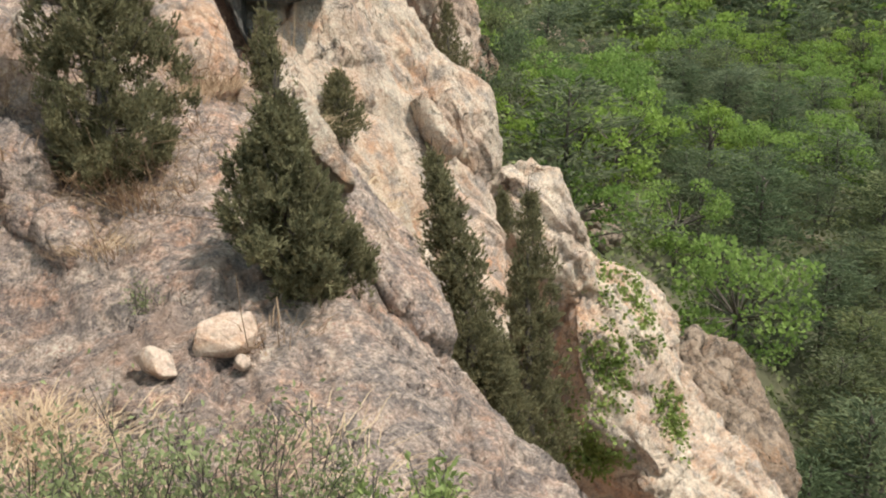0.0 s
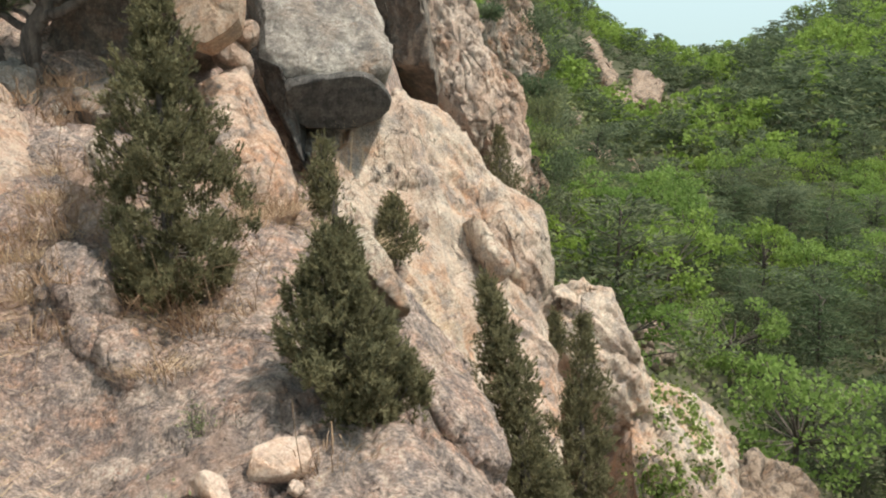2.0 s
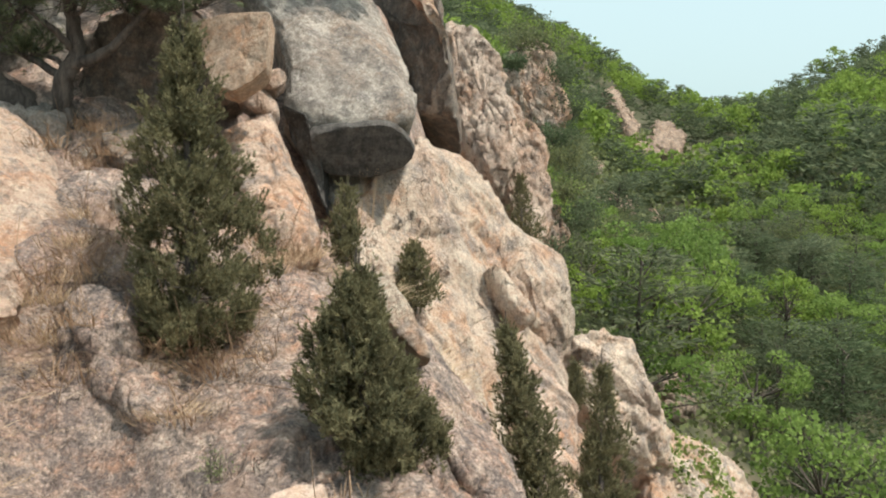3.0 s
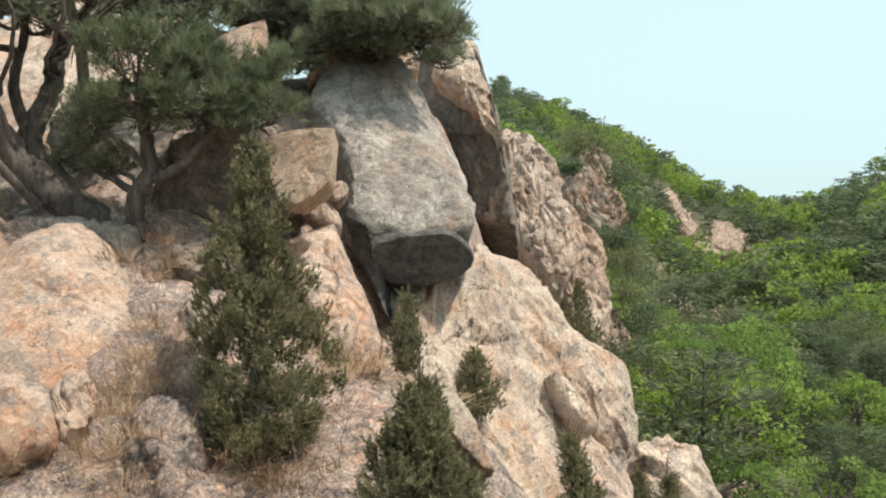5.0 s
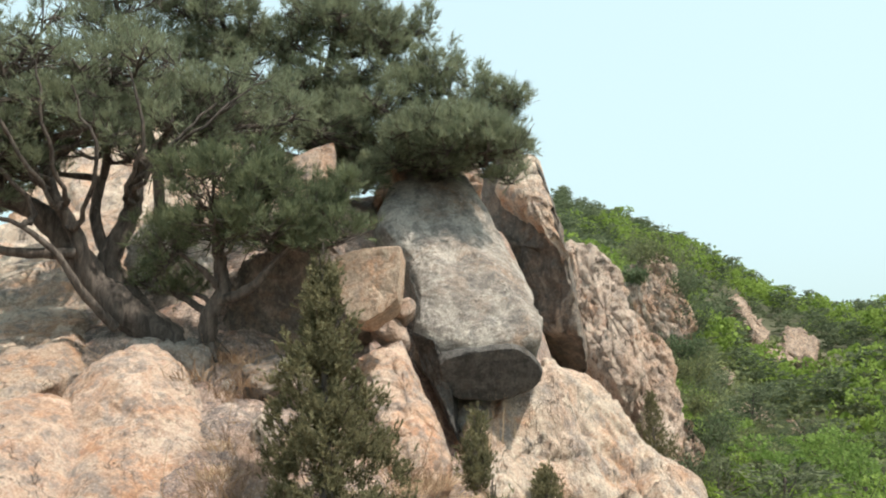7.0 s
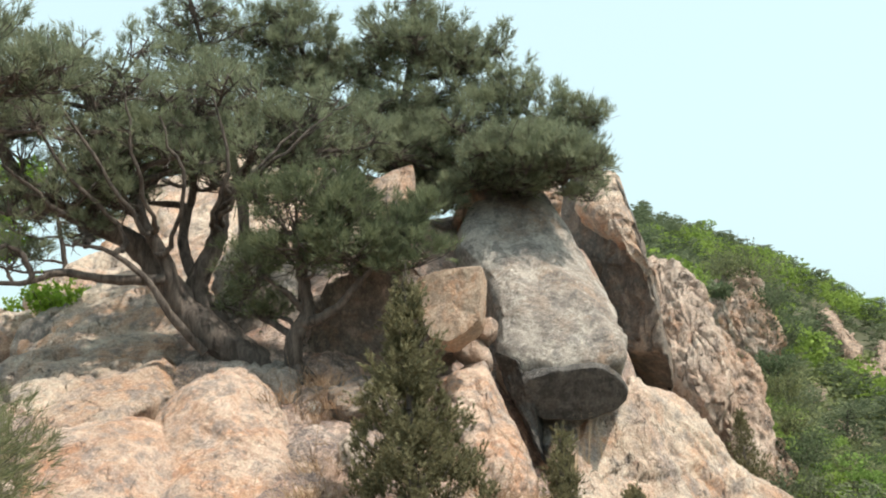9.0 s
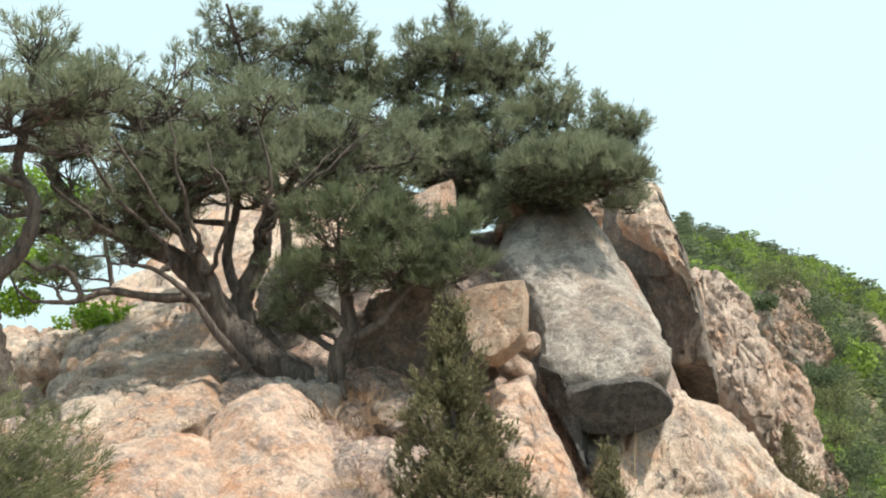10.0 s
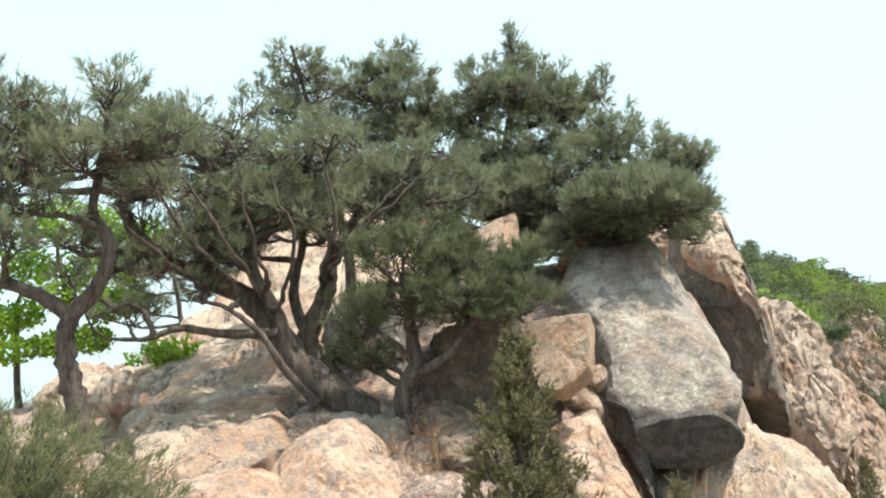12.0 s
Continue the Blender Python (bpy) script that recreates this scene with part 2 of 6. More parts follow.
STRAW = leaf_material("straw", (0.36, 0.25, 0.16), (0.68, 0.53, 0.37), 0.7, 0.3, 2.0)
BROADLEAF = tree_leaf_material("spring_leaves", (0.118, 0.175, 0.05), (0.285, 0.395, 0.112), 0.5)
FAR_PINE = tree_leaf_material("far_pine_needles", (0.092, 0.110, 0.070), (0.225, 0.255, 0.15), 0.45)
DARK_PINE_LEAF = leaf_material("dark_pine_needles", (0.060, 0.074, 0.046), (0.215, 0.245, 0.14), 0.6, 0.4, 3.5, 0.3)
SEEDLING_LEAF = leaf_material("seedling_leaves", (0.16, 0.20, 0.07), (0.33, 0.40, 0.15), 0.6, 0.4)
BARK = bark_material("pine_bark", (0.046, 0.038, 0.034), (0.18, 0.15, 0.128))
TWIG = bark_material("grey_twig", (0.07, 0.06, 0.052), (0.19, 0.165, 0.14))


def soil_material():
    """Rock ground with dry soil and straw litter lying in its hollows."""
    m = ROCK_FACE.copy()
    m.name = "rocky_ground"
    N, L = m.node_tree.nodes, m.node_tree.links
    b = N["Principled BSDF"]
    col = b.inputs["Base Color"].links[0].from_socket
    v = place_node(N, L)
    mask = ramp(N, L, noise_node(N, L, 0.75, 6, 0.65, v, 0.6), [(0.55, 0.0), (0.64, 0.9)])
    g = N.new("ShaderNodeNewGeometry")
    sep = N.new("ShaderNodeSeparateXYZ")
    L.new(g.outputs["Normal"], sep.inputs[0])
    flat = ramp(N, L, sep.outputs[2], [(0.55, 0.0), (0.82, 1.0)])
    mul = N.new("ShaderNodeMath")
    mul.operation = "MULTIPLY"
    L.new(mask, mul.inputs[0])
    L.new(flat, mul.inputs[1])
    soil = ramp(N, L, noise_node(N, L, 26, 8, 0.75, v), [(0.3, (0.19, 0.115, 0.09)), (0.5, (0.38, 0.255, 0.195)), (0.72, (0.58, 0.43, 0.33))])
    L.new(blend(N, L, mul.outputs[0], col, soil), b.inputs["Base Color"])
    return m


def forest_floor():
    m, N, L, b = node_material("forest_floor", 0.95)
    v = place_node(N, L)
    n = noise_node(N, L, 0.12, 8, 0.65, v)
    L.new(ramp(N, L, n, [(0.3, (0.05, 0.055, 0.03)), (0.55, (0.085, 0.085, 0.05)), (0.72, (0.20, 0.16, 0.12))]), b.inputs["Base Color"])
    return m


SOIL, FLOOR = soil_material(), forest_floor()

# ---- the ground: one sheet from the ledge down to the valley, up the far mountain and on to the horizon ----
LEDGE = np.array([
    (0, 0, -1.7), (-4, 0, -1.5), (0.2, 4.2, -2.4), (-0.9, 4.4, -2.35), (-0.3, 5.9, -2.1), (-1.5, 6.7, -2.25), (-1.2, 7.0, -1.85), (-0.5, 7.7, -1.62),
    (-1.9, 8.3, -1.3), (-1.1, 7.9, -1.66), (-2.4, 8.8, -0.75), (-2.3, 9.9, -0.2), (0.3, 8.7, -1.3), (1.2, 6.7, -2.5), (0.85, 8.0, -1.75), (0.6, 6.3, -2.05), (1.0, 6.4, -2.25), (0.75, 6.9, -1.9)])
SHELF = np.array([
    (-3, 11.6, 0.45), (-3.9, 12.1, 0.75), (-6, 9.5, 0.15), (-7, 12.8, 0.0), (-8.4, 16, 1.0), (-9.8, 17.9, 1.8), (-5.4, 13.4, 1.0), (-6, 18.4, 3.2),
    (-0.7, 10.8, -0.95), (-4.0, 5.0, -1.0), (-14, 10, -0.3), (-13, 20, 1.5), (-3, 20, 3.4), (0, 12.6, -0.6), (-8, -4, -1.5), (4, -4, -2.0),
    (-3.4, 9.4, -0.9), (-5, 10.5, -0.3), (-1.8, 14.6, 2.7), (0, 16, 2.6), (-3.2, 15, 2.2), (-5.6, 11.3, 0.0)])
SPOTS = np.vstack([LEDGE, SHELF])


def plate(spots):
    """Weights of a smooth sheet (thin plate) through the spot heights."""
    n = len(spots)
    r = np.linalg.norm(spots[:, None, :2] - spots[None, :, :2], axis=2)
    k = np.where(r > 0, r * r * np.log(r + 1e-9), 0) + 0.08 * np.eye(n)
    q = np.hstack([np.ones((n, 1)), spots[:, :2]])
    a = np.block([[k, q], [q.T, np.zeros((3, 3))]])
    return np.linalg.solve(a, np.concatenate([spots[:, 2], np.zeros(3)]))


WEIGHTS = plate(SPOTS)
RIM_Y, RIM_X = (-8, 0, 3, 5.4, 6.7, 8, 10, 12, 14, 16, 22, 40), (7, 4, 2.2, 1.55, 1.25, 0.95, 0.7, 0.4, 0.4, 0.7, 1.0, 1.0)
RIDGE_AZ = (-180, -60, -36, -31, -27.6, -24.4, -21.2, -17.6, -14.7, -9.5, -5, 0, 8, 16, 40, 180)
RIDGE_EL = (3.0, 6.0, 8.2, 7.0, 5.2, 3.7, 3.15, 4.1, 6.2, 8.9, 10.6, 9.0, 3.0, -6.0, -6.0, 3.0)

FOOT_AZ, FOOT_Z = (-180, -40, -35, -27, -22, -17, -12, -6, 0, 8, 180), (-30, -27, -24, -18, -14, -10.5, -7, -5, -6, -25, -30)


def height(x, y, fine=True):
    """The ground's height at x, y."""
    x, y = np.asarray(x, dtype=float), np.asarray(y, dtype=float)
    r = np.hypot(x, y)
    s = np.minimum(1, 24 / np.maximum(r, 1e-6))
    px, py = x * s, y * s
    d = np.sqrt((px[:, None] - SPOTS[None, :, 0]) ** 2 + (py[:, None] - SPOTS[None, :, 1]) ** 2)
    near = (np.where(d > 0, d * d * np.log(d + 1e-9), 0) @ WEIGHTS[:-3]) + WEIGHTS[-3] + px * WEIGHTS[-2] + py * WEIGHTS[-1]
    near = np.clip(near, -6, 5)
    over = np.maximum(0, x - np.interp(y, RIM_Y, RIM_X))
    near = near - 3.0 * over * over / (over + 0.4) - np.maximum(0, r - 24) * 0.45
    p = np.stack([x, y, near * 0.5], 1)
    if fine:
        rough = np.clip((34 - r) / 20, 0, 1) * np.clip((r - 1.2) / 2.5, 0, 1) * np.clip((52 - np.abs(np.degrees(np.arctan2(-x, y)))) / 8, 0.15, 1)
        f1, gap = cells(p * np.array((0.95, 0.6, 0.9)) + 0.35 * np.stack([fbm(p * 1.3, 2, 4), fbm(p * 1.3, 2, 9), 0 * r], 1), 3)
        rib = np.abs(fbm(np.stack([x * 2.4 + 0.5 * y, y * 0.55, 0 * x], 1) + 3, 4, 33))
        slab = np.stack([0.8 * x + 0.6 * y, 0.42 * (0.6 * x - 0.8 * y), 0.8 * near], 1) + 0.35 * np.stack([fbm(p * 0.8, 2, 44), fbm(p * 0.8, 2, 49), 0 * r], 1)
        near = near + rough * (0.11 * chips(slab * 1.1, 61) + 0.055 * chips(slab * 3.0, 62) + 0.02 * chips(slab * 8.0, 63))
        near = near + rough * (0.08 * fbm(p * 0.9, 5, 1) + 0.025 * fbm(p * 5.0, 4, 21) - 0.07 * np.exp(-gap / 0.03) - 0.05 * (f1 - 0.5) - 0.04 * np.exp(-rib / 0.08))
    az = np.degrees(np.arctan2(-x, y))
    ridge = 400 * np.tan(np.radians(np.interp(az, RIDGE_AZ, RIDGE_EL)))
    share = np.interp(r, (0, 55, 100, 180, 300, 400, 700, 3200), (0, 0, 0.12, 0.36, 0.76, 1.0, 0.35, 0.0))
    foot = np.interp(az, FOOT_AZ, FOOT_Z)
    floor_z = foot - np.maximum(0, 42 - r) * 0.6 + np.interp(r, (0, 400, 3200), (0, 0, -40 - foot.mean()))
    far = floor_z + share * (ridge - foot)
    if fine:
        far = far + np.clip((r - 40) / 100, 0, 1) * 5.0 * fbm(np.stack([x, y, 0 * x], 1) / 42, 4, 6)
    return np.maximum(near, far)


def make_ground():
    az = np.concatenate([np.arange(-44, 44, 0.27), np.arange(44, 316, 4.0)])
    rad = np.concatenate([[0.02], np.geomspace(0.8, 3.5, 16), np.geomspace(3.56, 13, 200), np.geomspace(13.2, 60, 60), np.geomspace(62, 3200, 50)])
    a = np.radians(az)[None, :]
    x, y = -np.sin(a) * rad[:, None], np.cos(a) * rad[:, None]
    z = height(x.ravel(), y.ravel()).reshape(x.shape)
    verts = np.stack([x, y, z], 2)
    nr, na = x.shape
    i = np.arange(nr - 1)[:, None] * na
    j = np.arange(na)[None, :]
    k = (j + 1) % na
    faces = np.stack([i + j, i + k, i + na + k, i + na + j], 2).reshape(-1, 4)
    mid = verts.reshape(-1, 3)[faces].mean(1)
    slots = (np.hypot(mid[:, 0], mid[:, 1]) > 30).astype(int)
    me = mesh("ground", verts.reshape(-1, 3), faces[:, ::-1], [SOIL, FLOOR], True, slots)
    tagged(new("ground", me), "bare stained rock ledge falling into a wooded valley", "ground", kind="structure")


make_ground()


# ---- rocks ----
def rock(name, label, corners, front, back, mat, box=0.6, seed=0, rough=0.10, size=1.0, cut=(), kind="", group="", res=1.0, crease=0.3, facets=6, joints=1.1, blocks=1.3, skirt=None, sharp=False, stretch=(1, 1, 1), category="rock", chip=1.25, flute=0.15, along=0.38):
    """A rock mass: its girdle runs through the corners, it swells by front towards the open side and reaches back into the hill.
    cut: planes (place, way) past which it has broken off."""
    c = np.array(corners, dtype=float)
    for _ in range(1 if sharp else 2):
        nxt, w = np.roll(c, -1, 0), 0.08 if sharp else 0.2
        c = np.stack([(1 - w) * c + w * nxt, w * c + (1 - w) * nxt], 1).reshape(-1, 3)
    seg = np.linalg.norm(np.roll(c, -1, 0) - c, axis=1)
    s = np.concatenate([[0], np.cumsum(seg)])
    n_round = int(np.clip(124 * res, 24, 260))
    n_rings = int(np.clip(92 * res, 18, 200))
    u = np.linspace(0, s[-1], n_round, endpoint=False)
    closed = np.vstack([c, c[:1]])
    o = np.stack([np.interp(u, s, closed[:, k]) for k in range(3)], 1)
    mid = o.mean(0)
    n = np.cross(o - mid, np.roll(o, -1, 0) - mid).sum(0)
    n /= np.linalg.norm(n)
    if n @ np.array((0.0, -1.0, 0.35)) < 0:
        n = -n
    phi = np.linspace(-math.pi / 2, math.pi / 2, n_rings)
    cs, sn = np.abs(np.cos(phi)) ** box, np.sign(np.sin(phi)) * np.abs(np.sin(phi)) ** box
    depth = np.where(sn < 0, sn * front, sn * back)
    out = -n * 0.35 + np.array((0.0, 0.9, -0.3))
    out /= np.linalg.norm(out)
    g = mid + (o - mid)[None] * cs[:, None, None] + np.where(sn < 0, 1, 0)[:, None, None] * n * (-depth)[:, None, None] + np.where(sn >= 0, 1, 0)[:, None, None] * out * depth[:, None, None]
    r = np.random.default_rng(900 + seed)
    for _ in range(facets):
        way = r.normal(size=3) + np.array((0.1, -0.5, 0.2))
        way /= np.linalg.norm(way)
        reach = (g - mid) @ way
        g = g - 0.85 * np.maximum(0, reach - reach.max() * r.uniform(0.78, 0.96))[..., None] * way
    nm = grid_normals(g)
    if (nm[n_rings // 3].mean(0) @ n + ((g[n_rings // 2] - mid) * nm[n_rings // 2]).sum(1).mean()) < 0:
        nm = -nm
    p = g.reshape(-1, 3)
    q = p * np.array(stretch) / size
    warp = 0.3 * np.stack([fbm(q * 1.1, 2, seed + 40), fbm(q * 1.1, 2, seed + 50), fbm(q * 1.1, 2, seed + 60)], 1)
    f1, gap = cells(q * 0.9 + warp, seed + 3)
    d = 0.6 * fbm(q * 0.8, 3, seed) + 0.35 * fbm(q * 3.1, 4, seed + 9) - crease * (0.55 * np.exp(-gap / 0.06) + 0.5 * (f1 - 0.45))
    row = q @ np.array((0.80, -0.25, 0.54)) * 1.6 + 0.55 * fbm(q * 0.9, 3, seed + 70)
    d = d - joints * np.clip(0.4 + 1.2 * value_noise(q * 0.7, seed + 80), 0, 1) * np.exp(-np.abs(row - np.round(row)) / 0.05)
    row2 = q @ np.array((-0.42, 0.35, 0.84)) * 0.75 + 0.5 * fbm(q * 0.8 + 9, 3, seed + 90)
    b1, b2 = np.floor(row * 0.7), np.floor(row2)
    d = d + blocks * (lattice(b1, b2, 0 * b1, seed) - 0.5)
    d = d - 0.5 * joints * np.clip(0.3 + 1.2 * value_noise(q * 0.9, seed + 85), 0, 1) * np.exp(-np.abs(row2 - np.round(row2)) / 0.035)
    grain = np.stack([q @ np.array((0.85, 0.0, 0.53)), q @ np.array((0.0, 1.0, 0.2)), (0.65 if name == "boulder" else along) * (q @ np.array((0.53, 0.0, -0.85)))], 1) + 0.5 * warp * np.array((1, 1, along))
    d = d + chip * (chips(grain * 1.25, seed + 11) + 0.4 * chips(grain * 3.1, seed + 12))
    groove = np.abs(fbm(grain * np.array((2.6, 2.6, 0.8)) + 0.4 * warp * np.array((1, 1, along)), 3, seed + 13))
    d = d - flute * np.exp(-groove / 0.12) * np.clip(0.5 + value_noise(q * 0.6, seed + 14), 0, 1)
    g = g + nm * (rough * size * d).reshape(n_rings, n_round, 1)
    if skirt is None:
        skirt = 0.35 if name == "boulder" else 0.0
    low = np.clip((mid[2] - g[..., 2]) / (g[..., 2].max() - mid[2] + 1e-6), 0, 1.5)[..., None]
    g = g + skirt * low * (g - mid) * np.array((1.0, 0.5, 0.25))
    for place, way in cut:
        way = np.array(way, dtype=float) / np.linalg.norm(way)
        past = np.maximum(0, (g - np.array(place)) @ way)
        g = g - 0.93 * past[..., None] * way
    g = g + nm * (0.10 * rough * size * fbm(q * 6.0, 3, seed + 95)).reshape(n_rings, n_round, 1)
    i = np.arange(n_rings - 1)[:, None] * n_round
    j = np.arange(n_round)[None, :]
    k = (j + 1) % n_round
    faces = np.stack([i + j, i + k, i + n_round + k, i + n_round + j], 2).reshape(-1, 4)
    v = g.reshape(-1, 3)
    a, b2, c2 = v[faces[:, 0]], v[faces[:, 1]], v[faces[:, 2]]
    if ((np.cross(b2 - a, c2 - a)) * ((a + c2) / 2 - v.mean(0))).sum() < 0:
        faces = faces[:, ::-1]
    base = Vector(v.mean(0))
    ob = new(name, mesh(name, v - np.array(base), faces, mat))
    ob.location = base
    return tagged(ob, label, category, group, kind)


# the near ledge: stones, ribs and rounded lumps
rock("rock_spike", "thin pale blade of granite standing on the rib", [(0.34, 6.94, -0.75), (0.40, 6.96, -0.72), (0.52, 6.87, -0.91), (0.63, 6.79, -1.07), (0.70, 6.71, -1.24), (0.76, 6.62, -1.41), (0.66, 6.63, -1.38), (0.53, 6.69, -1.26), (0.45, 6.74, -1.17), (0.40, 6.81, -1.03), (0.36, 6.88, -0.88)], 0.05, 0.5, ROCK_PALE, 0.3, 1, 0.05, 0.4, res=0.8, facets=0, sharp=True, chip=0.7, blocks=0.4, joints=0.5)
rock("rock_rib", "rounded stained granite rib split by dark cracks", [(0.52, 7.09, -1.24), (0.90, 7.71, -1.61), (1.23, 7.47, -2.02), (1.37, 6.97, -2.25), (1.40, 6.46, -2.47), (1.45, 6.18, -2.60), (1.15, 6.16, -2.51), (0.99, 6.39, -2.26), (0.80, 6.71, -1.98), (0.62, 6.91, -1.66)], 0.10, 1.0, ROCK_FACE, 0.5, 2, 0.07, 0.6, res=1.2, chip=0.9, joints=0.8, crease=0.2, blocks=0.8)
rock("rock_rib", "broad grey rib sloping to the drop", [(0.58, 6.10, -2.30), (1.11, 6.17, -2.51), (1.41, 5.93, -2.68), (1.59, 5.57, -2.88), (1.67, 5.24, -3.02), (1.53, 4.79, -3.04), (0.93, 4.64, -2.73), (0.48, 4.93, -2.52)], 0.14, 1.2, ROCK_FACE, 0.6, 3, 0.08, 0.7, res=1.2, chip=0.9, joints=1.4, crease=0.2)
rock("boulder", "large rounded pink granite boulder below the pines", [(-3.96, 9.39, -0.88), (-4.06, 10.14, -0.26), (-3.82, 10.55, 0.18), (-3.48, 10.77, 0.37), (-3.14, 10.78, 0.24), (-2.74, 10.48, -0.16), (-2.35, 9.94, -0.61), (-2.05, 9.25, -1.09), (-2.20, 8.54, -1.44), (-2.74, 8.16, -1.47), (-3.41, 8.25, -1.34)], 0.45, 1.8, ROCK_PINK, 0.85, 4, 0.09, 1.0, skirt=0.1, facets=2, res=1.0, chip=0.35, crease=0.1, blocks=0.2, joints=0.4, flute=0.5)
rock("boulder", "low pale boulder beside the large one", [(-5.05, 8.84, -0.85), (-5.10, 9.30, -0.45), (-4.77, 9.70, -0.30), (-4.41, 9.98, -0.18), (-4.00, 10.04, -0.20), (-3.48, 9.36, -0.63), (-3.19, 8.33, -1.23), (-3.93, 7.79, -1.24)], 0.35, 1.8, ROCK_PINK, 0.85, 5, 0.10, 0.9, skirt=0.1, facets=2, res=0.9, chip=0.5, crease=0.15, blocks=0.4, joints=0.6)
rock("boulder", "rounded pinkish lump above the stained face", [(-2.07, 7.90, -1.61), (-2.04, 8.17, -1.34), (-1.86, 8.34, -1.18), (-1.67, 8.27, -1.22), (-1.50, 7.96, -1.49), (-1.31, 7.52, -1.76), (-1.64, 7.31, -1.92), (-1.89, 7.37, -1.85)], 0.25, 1.0, ROCK_FACE, 0.7, 6, 0.08, 0.6, res=0.54)
rock("boulder", "small blunt rock in the stained face", [(-1.51, 7.38, -1.77), (-1.32, 7.54, -1.70), (-1.12, 7.45, -1.79), (-1.00, 7.09, -2.04), (-1.25, 6.92, -2.13), (-1.43, 7.04, -1.94)], 0.2, 0.8, ROCK_FACE, 0.65, 7, 0.07, 0.5, res=0.47)
rock("boulder", "rounded pink lump in dry grass", [(-3.15, 7.41, -1.12), (-3.17, 7.75, -0.97), (-2.97, 8.04, -1.00), (-2.70, 7.90, -1.20), (-2.51, 7.50, -1.43), (-2.79, 7.16, -1.52)], 0.3, 1.0, ROCK_PINK, 0.7, 8, 0.09, 0.7, res=0.47, chip=1.7, skirt=0.15)
rock("boulder", "rounded pink lump in dry grass", [(-2.74, 8.09, -1.23), (-2.75, 8.44, -0.99), (-2.55, 8.50, -1.03), (-2.32, 8.22, -1.25), (-2.26, 7.79, -1.45), (-2.53, 7.70, -1.47)], 0.25, 1.0, ROCK_PINK, 0.7, 9, 0.09, 0.7, res=0.47, chip=1.7, skirt=0.15)
rock("boulder", "rounded pink lump in dry grass", [(-2.36, 8.76, -1.03), (-2.25, 9.01, -0.92), (-2.08, 8.94, -1.03), (-1.97, 8.62, -1.26), (-2.15, 8.46, -1.33)], 0.2, 0.8, ROCK_PINK, 0.7, 10, 0.09, 0.7, res=0.41, chip=1.7, skirt=0.15)
rock("boulder", "rounded pink lump in dry grass", [(-2.04, 7.95, -1.43), (-1.93, 8.23, -1.21), (-1.71, 8.28, -1.18), (-1.49, 7.98, -1.40), (-1.44, 7.63, -1.64), (-1.84, 7.54, -1.66)], 0.25, 0.9, ROCK_FACE, 0.7, 11, 0.09, 0.6, res=0.41, chip=1.7, skirt=0.15)
rock("boulder", "pale rock half sunk in brown grass", [(-1.99, 9.20, -0.56), (-1.96, 9.42, -0.36), (-1.78, 9.46, -0.36), (-1.65, 9.27, -0.57), (-1.77, 9.04, -0.71)], 0.2, 0.8, ROCK_PALE, 0.65, 12, 0.09, 0.6, res=0.34, chip=1.7, skirt=0.15)
rock("stone", "loose angular pale stone lying on the ledge", [(-0.30, 5.65, -2.16), (-0.28, 5.74, -2.06), (-0.13, 5.81, -2.02), (0.03, 5.83, -2.02), (0.07, 5.78, -2.13), (0.05, 5.67, -2.19), (-0.09, 5.61, -2.20), (-0.28, 5.60, -2.19)], 0.09, 0.2, ROCK_CREAM, 0.25, 13, 0.012, 0.25, res=0.6, group="loose stones", crease=0.2, facets=0, blocks=0, joints=0.3, sharp=True, cut=[((-0.14, 5.58, -2.10), (-0.25, -0.9, 0.12)), ((-0.12, 5.67, -2.04), (0.05, -0.45, 0.9)), ((0.02, 5.64, -2.13), (0.75, -0.6, -0.2))])
rock("stone", "pale flat stone tilted on the ledge", [(-0.63, 5.51, -2.13), (-0.54, 5.59, -2.12), (-0.43, 5.58, -2.17), (-0.38, 5.49, -2.27), (-0.47, 5.45, -2.26), (-0.56, 5.47, -2.21)], 0.07, 0.14, ROCK_CREAM, 0.3, 14, 0.02, 0.22, res=0.4, group="loose stones", crease=0.3, facets=0, blocks=0, joints=0.3, sharp=True, cut=[((-0.51, 5.46, -2.17), (-0.5, -0.75, 0.3)), ((-0.45, 5.47, -2.19), (0.5, -0.6, 0.6))])
rock("stone", "small pale stone beside the angular one", [(-0.07, 5.50, -2.21), (-0.04, 5.55, -2.18), (0.02, 5.55, -2.19), (0.04, 5.50, -2.23), (-0.01, 5.47, -2.25)], 0.04, 0.08, ROCK_CREAM, 0.35, 15, 0.02, 0.15, res=0.3, group="loose stones", crease=0.3, facets=4, blocks=0, sharp=True)
rock("stone", "round grey stone on bare soil", [(-2.65, 10.88, -0.10), (-2.62, 10.88, 0.03), (-2.53, 10.91, 0.06), (-2.45, 10.92, -0.00), (-2.46, 10.92, -0.13), (-2.57, 10.89, -0.16)], 0.08, 0.18, ROCK_GREY, 0.7, 16, 0.04, 0.25, res=0.26, group="loose stones", crease=0.4)
# the pine's shade on this slab is in its dark colour
rock("boulder", "grey slab coloured dark for the shade of the small pine", [(-2.44, 10.98, 0.20), (-2.17, 11.24, 0.30), (-1.80, 11.20, 0.25), (-1.67, 10.72, -0.04), (-2.15, 10.43, -0.14)], 0.1, 0.8, ROCK_DARK, 0.6, 17, 0.08, 0.7, res=0.41)
